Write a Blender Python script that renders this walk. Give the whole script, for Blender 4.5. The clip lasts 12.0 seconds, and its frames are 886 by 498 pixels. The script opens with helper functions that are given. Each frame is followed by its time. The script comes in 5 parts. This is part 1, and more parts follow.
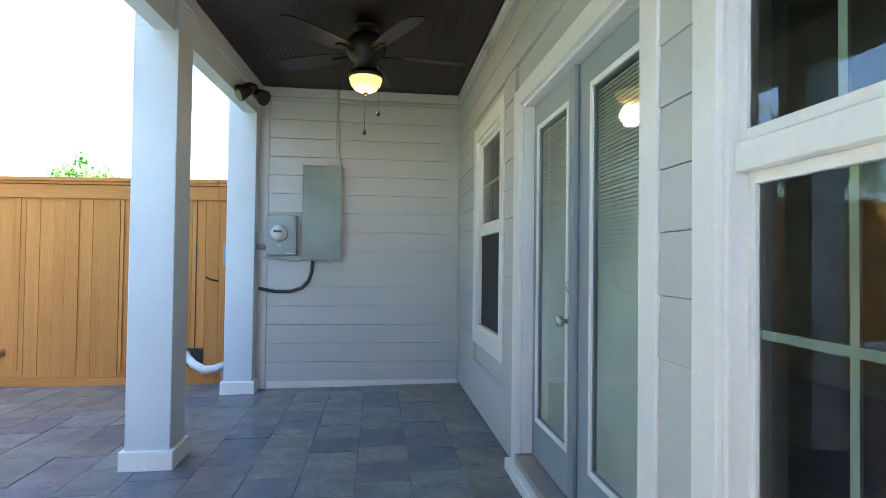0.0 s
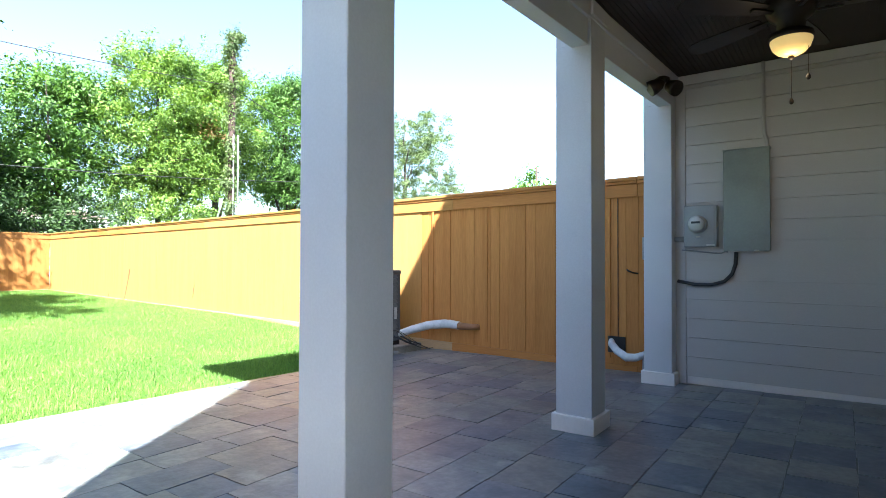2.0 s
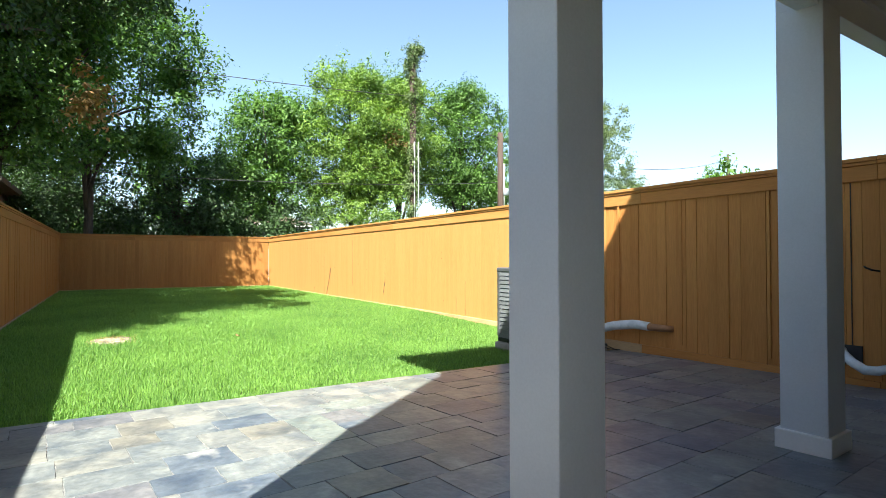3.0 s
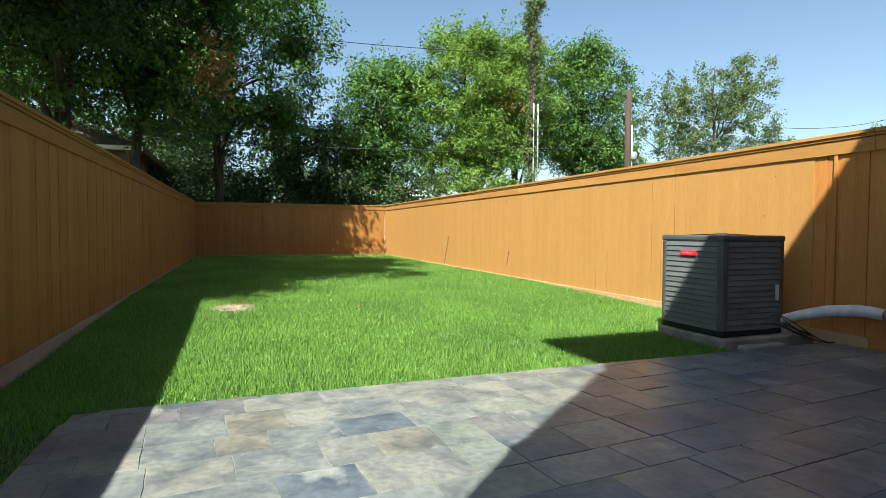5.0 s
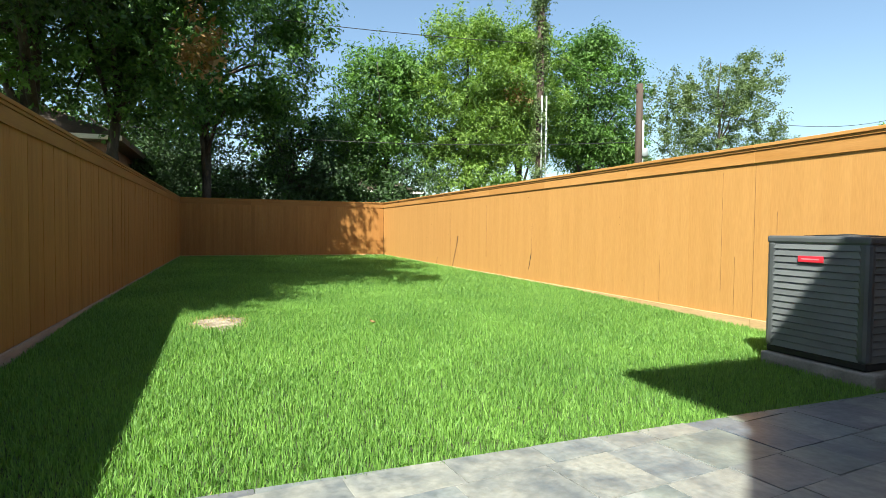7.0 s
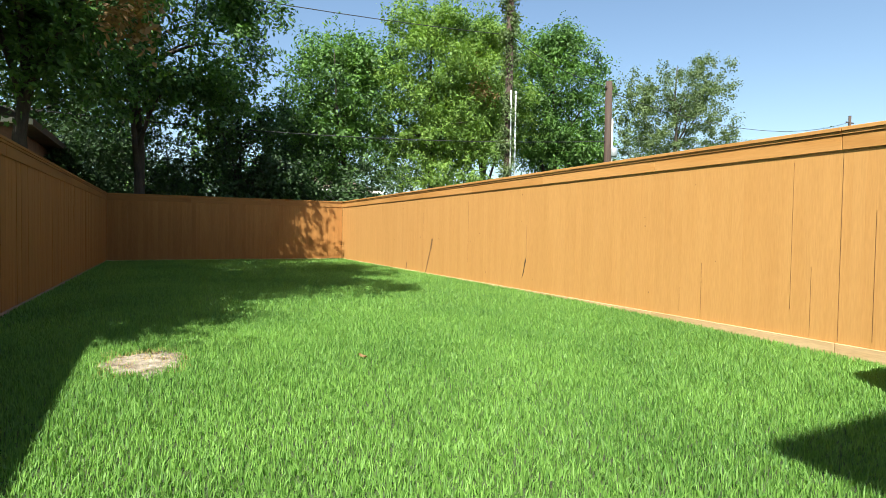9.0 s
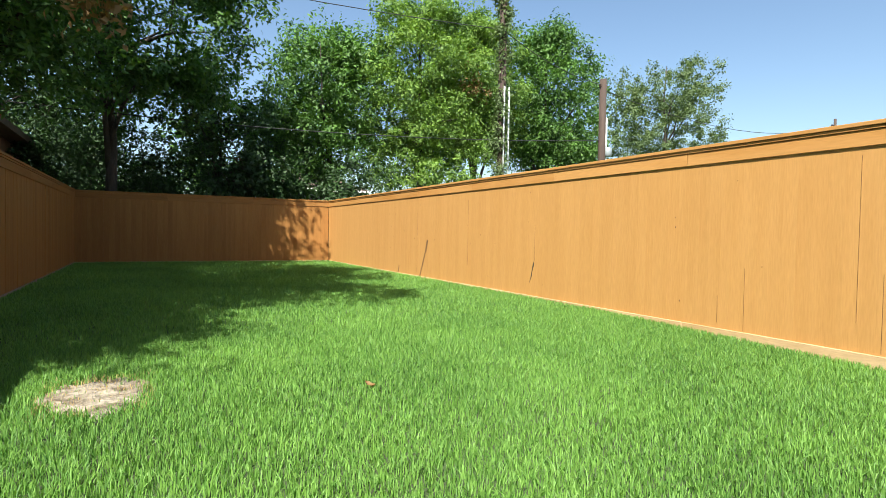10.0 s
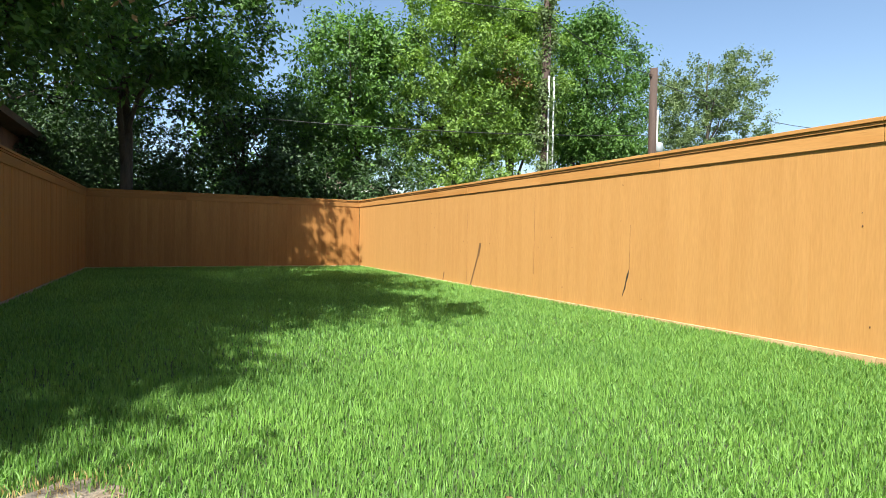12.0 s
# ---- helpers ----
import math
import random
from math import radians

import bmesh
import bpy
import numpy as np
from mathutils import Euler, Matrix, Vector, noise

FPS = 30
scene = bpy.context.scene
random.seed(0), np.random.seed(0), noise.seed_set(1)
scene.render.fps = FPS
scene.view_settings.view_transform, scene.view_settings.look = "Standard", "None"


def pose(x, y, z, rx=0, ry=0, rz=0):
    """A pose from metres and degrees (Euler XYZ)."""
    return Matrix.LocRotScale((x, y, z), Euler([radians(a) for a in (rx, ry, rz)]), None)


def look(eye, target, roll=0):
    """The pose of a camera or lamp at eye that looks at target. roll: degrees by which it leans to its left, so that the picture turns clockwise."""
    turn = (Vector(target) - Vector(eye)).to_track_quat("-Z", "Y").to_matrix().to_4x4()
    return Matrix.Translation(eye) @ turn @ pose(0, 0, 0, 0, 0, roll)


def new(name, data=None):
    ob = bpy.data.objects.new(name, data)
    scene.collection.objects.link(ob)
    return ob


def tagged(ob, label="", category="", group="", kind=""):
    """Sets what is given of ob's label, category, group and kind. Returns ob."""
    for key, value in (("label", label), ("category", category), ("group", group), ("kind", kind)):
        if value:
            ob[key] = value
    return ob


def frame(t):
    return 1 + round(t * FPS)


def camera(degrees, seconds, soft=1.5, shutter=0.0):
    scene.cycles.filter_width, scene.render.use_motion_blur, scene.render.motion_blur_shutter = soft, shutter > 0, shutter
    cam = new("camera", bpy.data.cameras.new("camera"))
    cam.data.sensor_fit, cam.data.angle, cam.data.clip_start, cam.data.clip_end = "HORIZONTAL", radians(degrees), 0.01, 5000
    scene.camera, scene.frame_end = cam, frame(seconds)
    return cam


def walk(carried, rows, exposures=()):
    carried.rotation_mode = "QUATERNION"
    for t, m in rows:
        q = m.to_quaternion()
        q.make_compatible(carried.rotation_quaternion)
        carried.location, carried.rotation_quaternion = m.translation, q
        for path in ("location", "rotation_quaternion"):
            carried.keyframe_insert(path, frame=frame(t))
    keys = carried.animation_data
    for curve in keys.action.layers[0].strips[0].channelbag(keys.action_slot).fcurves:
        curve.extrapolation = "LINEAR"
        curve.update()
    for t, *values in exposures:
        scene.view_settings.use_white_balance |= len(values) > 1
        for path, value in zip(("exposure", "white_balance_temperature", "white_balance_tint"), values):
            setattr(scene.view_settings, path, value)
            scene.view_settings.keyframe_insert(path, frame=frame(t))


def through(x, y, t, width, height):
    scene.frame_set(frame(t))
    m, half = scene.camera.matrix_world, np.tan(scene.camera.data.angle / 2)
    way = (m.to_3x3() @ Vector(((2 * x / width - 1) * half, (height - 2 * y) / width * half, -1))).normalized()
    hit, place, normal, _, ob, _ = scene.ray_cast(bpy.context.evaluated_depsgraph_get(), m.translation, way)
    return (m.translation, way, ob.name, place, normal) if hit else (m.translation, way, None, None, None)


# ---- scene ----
cam = camera(77.5, 12.0, soft=0.8)
PATH = [
    (0, (-0.252, -0.017, 1.278), (-0.187, 1.981, 1.32), 0.7),
    (0.5, (-0.149, -0.103, 1.241), (-0.515, 1.863, 1.29), 0.6),
    (1, (-0.111, -0.114, 1.201), (-0.814, 1.758, 1.244), 0.4),
    (1.5, (-0.102, -0.092, 1.184), (-1.09, 1.646, 1.224), 0.2),
    (2, (-0.088, -0.104, 1.188), (-1.396, 1.409, 1.225), 0.2),
    (2.5, (-0.118, -0.178, 1.185), (-1.677, 1.074, 1.219), 0.0),
    (3, (-0.2, -0.204, 1.163), (-1.905, 0.842, 1.197), -0.1),
    (3.2, (-0.262, -0.204, 1.157), (-1.983, 0.816, 1.187), -0.1),
    (4.8, (-1.287, -0.062, 1.099), (-3.149, 0.664, 1.017), 0.6),
    (5, (-1.396, -0.036, 1.078), (-3.27, 0.659, 1.008), 0.3),
    (5.5, (-1.729, 0.018, 1.06), (-3.599, 0.723, 0.984), 0.3),
    (6, (-2.077, 0.055, 1.083), (-3.947, 0.761, 1.004), 0.4),
    (6.5, (-2.463, 0.036, 1.09), (-4.333, 0.741, 1.013), 0.5),
    (7, (-2.886, -0.004, 1.061), (-4.748, 0.722, 0.989), 0.6),
    (7.2, (-3.058, -0.025, 1.073), (-4.917, 0.709, 0.996), 0.7),
    (8.8, (-4.434, 0.048, 1.053), (-6.227, 0.932, 0.993), 0.9),
    (9, (-4.639, 0.062, 1.05), (-6.426, 0.958, 0.987), 0.8),
    (9.5, (-5.088, 0.108, 1.051), (-6.844, 1.063, 0.99), 0.9),
    (10, (-5.524, 0.173, 1.041), (-7.282, 1.124, 0.983), 1.0),
    (10.5, (-6.017, 0.209, 1.02), (-7.781, 1.15, 0.963), 0.9),
    (11, (-6.464, 0.281, 1.028), (-8.243, 1.193, 0.972), 1.0),
    (11.5, (-6.921, 0.327, 1.007), (-8.716, 1.208, 0.956), 1.1),
    (12, (-7.346, 0.347, 1.012), (-9.136, 1.238, 0.964), 1.0),
]
EXPOSURES = [(0.0, 4.12, 5780, 5), (0.5, 3.95, 5760, 4), (1.0, 3.72, 5760, 4), (1.5, 3.4, 5820, 6), (2.0, 2.98, 5930, 8),
             (2.5, 2.4, 6200, 8), (3.0, 2.06, 6430, 5), (4.0, 1.6, 6470, 3), (4.8, 1.3, 6500, 1), (5.0, 1.38, 6500, 1), (5.5, 1.5, 6500, 1), (7.0, 1.56, 6460, 1),
             (9.0, 1.46, 6400, 4), (10.5, 1.42, 6330, 5), (12.0, 1.48, 6300, 7)]
walk(cam, [(t, look(eye, target, roll)) for t, eye, target, roll in PATH], exposures=EXPOSURES)

SUN = Vector((0.66, -0.52, 1.0)).normalized()
world = bpy.data.worlds.new("sky")
world.use_nodes = True
scene.world = world
wn = world.node_tree
sky = wn.nodes.new("ShaderNodeTexSky")
sky.sky_type, sky.sun_disc = "NISHITA", False
sky.sun_elevation, sky.sun_rotation = math.asin(SUN.z), math.atan2(SUN.x, SUN.y)
sky.air_density, sky.dust_density, sky.ozone_density = 1.0, 1.2, 1.0
wn.nodes["Background"].inputs[1].default_value = 0.073
wn.links.new(sky.outputs[0], wn.nodes["Background"].inputs[0])
sun = new("sun", bpy.data.lights.new("sun", "SUN"))
sun.data.energy, sun.data.angle, sun.data.color = 5.0, radians(0.55), (1.0, 0.955, 0.88)
sun.matrix_world = look(SUN * 40, (0, 0, 0))

# ---- materials ----


def mat(name, base, rough=0.6, metal=0.0, vary=0.15, coarse=1.5, fine=40.0, bump=0.15, piece=0.0, second=None, stretch=(1, 1, 1), depth=0.004, clear=0.0):
    """Colour with variation at two scales, a second stain colour, fine relief, and a shade of its own for each piece."""
    m = bpy.data.materials.new(name)
    m.use_nodes = True
    n, l = m.node_tree.nodes, m.node_tree.links
    b = n["Principled BSDF"]
    b.inputs["Roughness"].default_value, b.inputs["Metallic"].default_value = rough, metal
    b.inputs["Coat Weight"].default_value = clear
    tc, mp = n.new("ShaderNodeTexCoord"), n.new("ShaderNodeMapping")
    mp.inputs["Scale"].default_value = stretch
    info = n.new("ShaderNodeObjectInfo")
    shift = n.new("ShaderNodeVectorMath")
    shift.operation = "SCALE"
    shift.inputs[0].default_value, = ((7.3, 3.1, 5.7),)
    l.new(info.outputs["Random"], shift.inputs["Scale"])
    add = n.new("ShaderNodeVectorMath")
    l.new(tc.outputs["Object"], add.inputs[0])
    l.new(shift.outputs[0], add.inputs[1])
    l.new(add.outputs[0], mp.inputs[0])
    big, small = n.new("ShaderNodeTexNoise"), n.new("ShaderNodeTexNoise")
    for tex, sc in ((big, coarse), (small, fine)):
        tex.inputs["Scale"].default_value, tex.inputs["Detail"].default_value = sc, 6
        l.new(mp.outputs[0], tex.inputs["Vector"])
    ramp = n.new("ShaderNodeValToRGB")
    s = second or [c * 0.7 for c in base]
    ramp.color_ramp.elements[0].color, ramp.color_ramp.elements[1].color = (*s, 1), (*base, 1)
    ramp.color_ramp.elements[0].position, ramp.color_ramp.elements[1].position = 0.3, 0.62
    l.new(big.outputs[0], ramp.inputs[0])
    sh = n.new("ShaderNodeMapRange")
    sh.inputs["To Min"].default_value, sh.inputs["To Max"].default_value = 1 - vary * 1.6, 1 + vary * 1.6
    l.new(small.outputs[0], sh.inputs[0])
    pr = n.new("ShaderNodeMapRange")
    pr.inputs["To Min"].default_value, pr.inputs["To Max"].default_value = 1 - piece, 1 + piece
    l.new(info.outputs["Random"], pr.inputs[0])
    mul = n.new("ShaderNodeMath")
    mul.operation = "MULTIPLY"
    l.new(sh.outputs[0], mul.inputs[0])
    l.new(pr.outputs[0], mul.inputs[1])
    mix = n.new("ShaderNodeMix")
    mix.data_type, mix.blend_type = "RGBA", "MULTIPLY"
    mix.inputs[0].default_value = 1.0
    l.new(ramp.outputs[0], mix.inputs[6])
    l.new(mul.outputs[0], mix.inputs[7])
    l.new(mix.outputs[2], b.inputs["Base Color"])
    if bump:
        bp = n.new("ShaderNodeBump")
        bp.inputs["Strength"].default_value, bp.inputs["Distance"].default_value = bump, depth
        l.new(small.outputs[0], bp.inputs["Height"])
        l.new(bp.outputs[0], b.inputs["Normal"])
    return m


def slate_material():
    """Natural slate: every slab its own grey, blue, green or rust, with cloudy cleft relief."""
    m = mat("slate", (0.3, 0.31, 0.33), 0.42, vary=0.3, coarse=4.5, fine=26, bump=0.5, depth=0.006, clear=0.3)
    m.node_tree.nodes["Principled BSDF"].inputs["Coat Roughness"].default_value = 0.28
    n, l = m.node_tree.nodes, m.node_tree.links
    info = next(x for x in n if x.type == "OBJECT_INFO")
    geo = n.new("ShaderNodeNewGeometry")
    both = n.new("ShaderNodeMath")
    both.operation = "ADD"
    l.new(info.outputs["Random"], both.inputs[0])
    l.new(geo.outputs["Random Per Island"], both.inputs[1])
    fr = n.new("ShaderNodeMath")
    fr.operation = "FRACT"
    l.new(both.outputs[0], fr.inputs[0])
    hue = n.new("ShaderNodeValToRGB")
    hue.color_ramp.interpolation = "CONSTANT"
    tones = [(0.0, (0.125, 0.142, 0.168)), (0.13, (0.19, 0.198, 0.196)), (0.32, (0.175, 0.19, 0.176)), (0.46, (0.208, 0.205, 0.192)),
             (0.6, (0.105, 0.122, 0.15)), (0.7, (0.2, 0.186, 0.16)), (0.82, (0.165, 0.16, 0.168)), (0.9, (0.232, 0.226, 0.206))]
    while len(hue.color_ramp.elements) < len(tones):
        hue.color_ramp.elements.new(0.5)
    for e, (p, c) in zip(hue.color_ramp.elements, tones):
        e.position, e.color = p, (*c, 1)
    l.new(fr.outputs[0], hue.inputs[0])
    ramp = next(x for x in n if x.type == "VALTORGB" and x != hue)
    ramp.color_ramp.elements[0].color, ramp.color_ramp.elements[1].color = (0.44, 0.5, 0.58, 1), (1.02, 1.03, 0.99, 1)
    mix = next(x for x in n if x.type == "MIX")
    tint = n.new("ShaderNodeMix")
    tint.data_type, tint.blend_type = "RGBA", "MULTIPLY"
    tint.inputs[0].default_value = 1
    l.new(hue.outputs[0], tint.inputs[6])
    l.new(ramp.outputs[0], tint.inputs[7])
    mp = next(x for x in n if x.type == "MAPPING")
    spall, patchy, pale = n.new("ShaderNodeTexNoise"), n.new("ShaderNodeMapRange"), n.new("ShaderNodeMix")
    spall.inputs["Scale"].default_value, spall.inputs["Detail"].default_value, spall.inputs["Distortion"].default_value = 2.6, 9, 0.25
    patchy.inputs["From Min"].default_value, patchy.inputs["From Max"].default_value, patchy.inputs["To Max"].default_value = 0.62, 0.7, 0.6
    pale.data_type = "RGBA"
    pale.inputs[7].default_value = (0.33, 0.325, 0.3, 1)
    l.new(mp.outputs[0], spall.inputs["Vector"])
    l.new(spall.outputs[0], patchy.inputs[0])
    l.new(patchy.outputs[0], pale.inputs[0])
    l.new(tint.outputs[2], pale.inputs[6])
    l.new(pale.outputs[2], mix.inputs[6])
    fine_bump = next(x for x in n if x.type == "BUMP")
    big = [x for x in n if x.type == "TEX_NOISE"][0]
    cleft = n.new("ShaderNodeBump")
    cleft.inputs["Strength"].default_value, cleft.inputs["Distance"].default_value = 0.5, 0.02
    l.new(big.outputs[0], cleft.inputs["Height"])
    l.new(cleft.outputs[0], fine_bump.inputs["Normal"])
    return m


def leaf_material(name, a, b, through=0.35, drift=1.2):
    """Leaves, each with its own green, that let some light through."""
    m = bpy.data.materials.new(name)
    m.use_nodes = True
    n, l = m.node_tree.nodes, m.node_tree.links
    p, out = n["Principled BSDF"], n["Material Output"]
    p.inputs["Roughness"].default_value = 0.62
    geo, ramp = n.new("ShaderNodeNewGeometry"), n.new("ShaderNodeValToRGB")
    ramp.color_ramp.elements[0].color, ramp.color_ramp.elements[1].color = (*a, 1), (*b, 1)
    tc, big = n.new("ShaderNodeTexCoord"), n.new("ShaderNodeTexNoise")
    big.inputs["Scale"].default_value = 0.6
    l.new(tc.outputs["Object"], big.inputs["Vector"])
    av = n.new("ShaderNodeMath")
    av.operation = "MULTIPLY_ADD"
    av.inputs[1].default_value = 0.55
    l.new(geo.outputs["Random Per Island"], av.inputs[0])
    sub = n.new("ShaderNodeMath")
    sub.operation = "MULTIPLY_ADD"
    sub.inputs[1].default_value, sub.inputs[2].default_value = drift, 0.22 - drift / 2
    l.new(big.outputs[0], sub.inputs[0])
    l.new(sub.outputs[0], av.inputs[2])
    l.new(av.outputs[0], ramp.inputs[0])
    l.new(ramp.outputs[0], p.inputs["Base Color"])
    tr, mx = n.new("ShaderNodeBsdfTranslucent"), n.new("ShaderNodeMixShader")
    bright = n.new("ShaderNodeMix")
    bright.data_type, bright.blend_type = "RGBA", "MULTIPLY"
    bright.inputs[0].default_value = 1
    bright.inputs[7].default_value = (1.5, 1.6, 0.7, 1)
    l.new(ramp.outputs[0], bright.inputs[6])
    l.new(bright.outputs[2], tr.inputs[0])
    mx.inputs[0].default_value = through
    l.new(p.outputs[0], mx.inputs[1])
    l.new(tr.outputs[0], mx.inputs[2])
    l.new(mx.outputs[0], out.inputs[0])
    return m


def glass_material(name, tint=(0.9, 0.95, 0.93), rough=0.0):
    m = bpy.data.materials.new(name)
    m.use_nodes = True
    n, l = m.node_tree.nodes, m.node_tree.links
    out = n["Material Output"]
    tr, gl, fr, mx = n.new("ShaderNodeBsdfTransparent"), n.new("ShaderNodeBsdfGlossy"), n.new("ShaderNodeFresnel"), n.new("ShaderNodeMixShader")
    tr.inputs[0].default_value, gl.inputs["Roughness"].default_value = (*tint, 1), rough
    fr.inputs[0].default_value = 1.62
    l.new(fr.outputs[0], mx.inputs[0])
    l.new(tr.outputs[0], mx.inputs[1])
    l.new(gl.outputs[0], mx.inputs[2])
    l.new(mx.outputs[0], out.inputs[0])
    return m


def glow_material(name, colour, strength):
    m = bpy.data.materials.new(name)
    m.use_nodes = True
    b = m.node_tree.nodes["Principled BSDF"]
    b.inputs["Base Color"].default_value = (*colour, 1)
    b.inputs["Emission Color"].default_value, b.inputs["Emission Strength"].default_value = (*colour, 1), strength
    b.inputs["Roughness"].default_value = 0.3
    return m


SIDING = mat("siding_paint", (0.52, 0.515, 0.5), 0.5, vary=0.05, coarse=0.8, fine=60, bump=0.12, piece=0.03, second=(0.49, 0.487, 0.474), stretch=(1, 1, 4))
TRIM = mat("white_trim_paint", (0.82, 0.795, 0.765), 0.42, vary=0.04, coarse=1.2, fine=50, bump=0.08, second=(0.76, 0.735, 0.705))
COLUMN = mat("column_paint", (0.62, 0.64, 0.665), 0.5, vary=0.05, coarse=0.9, fine=90, bump=0.15, second=(0.52, 0.54, 0.57))
CEDAR = mat("stained_cedar", (0.452, 0.238, 0.08), 0.6, vary=0.1, coarse=1.1, fine=16, bump=0.2, piece=0.015, second=(0.425, 0.217, 0.07), stretch=(5, 5, 0.5))
CEDAR_LONG = mat("stained_cedar_rail", (0.44, 0.226, 0.075), 0.6, vary=0.1, coarse=1.1, fine=16, bump=0.2, piece=0.06, second=(0.37, 0.17, 0.045), stretch=(0.5, 5, 5))
# left and far fences: deeper stain, darkened to put their shade into the colour
CEDAR_SHADED = mat("shaded_cedar", (0.3, 0.142, 0.043), 0.6, vary=0.14, coarse=1.1, fine=14, bump=0.25, piece=0.06, second=(0.25, 0.112, 0.032), stretch=(5, 5, 0.5))
CEDAR_SHADED_LONG = mat("shaded_cedar_rail", (0.27, 0.13, 0.04), 0.6, vary=0.12, coarse=1.1, fine=16, bump=0.2, piece=0.06, second=(0.22, 0.098, 0.028), stretch=(0.5, 5, 5))
# redder copy for boards in the house's shadow, shade hue put into the colour
CEDAR_RED_SHADE = mat("cedar_red_shade", (0.5, 0.225, 0.066), 0.6, vary=0.14, coarse=1.1, fine=14, bump=0.25, piece=0.05, second=(0.43, 0.18, 0.05), stretch=(5, 5, 0.5))
CEDAR_RED_SHADE_LONG = mat("cedar_red_shade_rail", (0.48, 0.21, 0.062), 0.6, vary=0.12, coarse=1.1, fine=16, bump=0.2, piece=0.06, second=(0.4, 0.165, 0.045), stretch=(0.5, 5, 5))
DARKWOOD = mat("dark_stained_beadboard", (0.016, 0.009, 0.007), 0.4, vary=0.3, coarse=2, fine=30, bump=0.1, second=(0.01, 0.006, 0.005), stretch=(6, 0.6, 1))
BRONZE = mat("oiled_bronze", (0.02, 0.014, 0.011), 0.45, 0.4, bump=0.05)
BLADE = mat("fan_blade_wood", (0.013, 0.008, 0.006), 0.45, vary=0.2, coarse=3, fine=30, bump=0.05, stretch=(1, 8, 1))
DOORPAINT = mat("door_grey_paint", (0.3, 0.34, 0.37), 0.45, vary=0.05, coarse=1, fine=60, bump=0.06)
STEEL = mat("brushed_nickel", (0.6, 0.58, 0.55), 0.28, 0.9, vary=0.05, bump=0.02)
GALV = mat("utility_grey_paint", (0.3, 0.35, 0.33), 0.45, vary=0.06, coarse=2, fine=50, bump=0.05)
GREYBOX = mat("utility_meter_grey", (0.33, 0.36, 0.37), 0.4, 0.2, vary=0.06, coarse=2, fine=50, bump=0.05)
BLACKTUBE = mat("black_conduit", (0.035, 0.04, 0.045), 0.5, vary=0.1, bump=0.1)
WHITEWRAP = mat("white_pipe_wrap", (0.66, 0.67, 0.66), 0.55, vary=0.12, coarse=8, fine=40, bump=0.6, second=(0.5, 0.52, 0.52))
TAPE = mat("brown_wrap", (0.36, 0.17, 0.07), 0.6, vary=0.15, coarse=8, fine=40, bump=0.5)
ACDARK = mat("condenser_painted_steel", (0.09, 0.097, 0.102), 0.4, 0.1, vary=0.08, coarse=3, fine=60, bump=0.05)
ACBLACK = mat("condenser_coil", (0.012, 0.013, 0.014), 0.6, vary=0.2, bump=0.1)
ACLOUVRE = mat("condenser_louvre_paint", (0.15, 0.16, 0.165), 0.5, 0.1, vary=0.06, coarse=3, fine=60, bump=0.05)
REDPLATE = mat("red_badge", (0.6, 0.025, 0.045), 0.3, vary=0.05, bump=0.0)
PINKTAG = mat("pink_lettering", (0.62, 0.22, 0.24), 0.5, vary=0.05, bump=0.0)
KICKBOARD = mat("weathered_kickboard", (0.33, 0.225, 0.165), 0.8, vary=0.2, coarse=2, fine=20, bump=0.4, second=(0.22, 0.15, 0.11), stretch=(0.6, 4, 4))
PALETAG = mat("paper_tag", (0.7, 0.7, 0.68), 0.6, vary=0.05, bump=0.0)
CONCRETE = mat("concrete", (0.27, 0.255, 0.23), 0.85, vary=0.2, coarse=4, fine=60, bump=0.5, second=(0.17, 0.16, 0.14))
STONE = mat("sandy_stone", (0.32, 0.27, 0.205), 0.9, vary=0.5, coarse=9, fine=40, bump=1.0, second=(0.09, 0.06, 0.03), depth=0.02, stretch=(1.4, 0.8, 1))
GROUT = mat("grout", (0.19, 0.188, 0.18), 0.85, vary=0.15, coarse=3, fine=60, bump=0.4)
SLATE = slate_material()
SOIL = mat("soil_under_grass", (0.045, 0.075, 0.02), 0.95, vary=0.4, coarse=2.2, fine=60, bump=0.7, second=(0.03, 0.035, 0.014))
GRASS = leaf_material("grass", (0.03, 0.11, 0.018), (0.255, 0.44, 0.085), 0.34, 0.6)
STRAW = leaf_material("dry_grass", (0.3, 0.2, 0.07), (0.5, 0.38, 0.17), 0.2)
# self-shade of the left trees and shrubs, put into a darker leaf colour
LEAF_SHADED = leaf_material("leaves_shaded", (0.008, 0.022, 0.007), (0.045, 0.1, 0.02), 0.18)
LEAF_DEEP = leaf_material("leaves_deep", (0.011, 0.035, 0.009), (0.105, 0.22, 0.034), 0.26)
LEAF_MID = leaf_material("leaves_mid", (0.014, 0.048, 0.01), (0.135, 0.265, 0.042), 0.28)
LEAF_YELLOW = leaf_material("leaves_yellow_green", (0.03, 0.085, 0.014), (0.23, 0.35, 0.055), 0.3, 0.9)
LEAF_GREY = leaf_material("leaves_grey_green", (0.05, 0.09, 0.03), (0.16, 0.21, 0.08), 0.3)
LEAF_DEAD = leaf_material("leaves_brown", (0.12, 0.06, 0.02), (0.28, 0.17, 0.06), 0.2)
BARK = mat("bark", (0.06, 0.046, 0.035), 0.9, vary=0.35, coarse=3, fine=18, bump=0.9, second=(0.03, 0.024, 0.02), stretch=(3, 3, 0.6), depth=0.03)
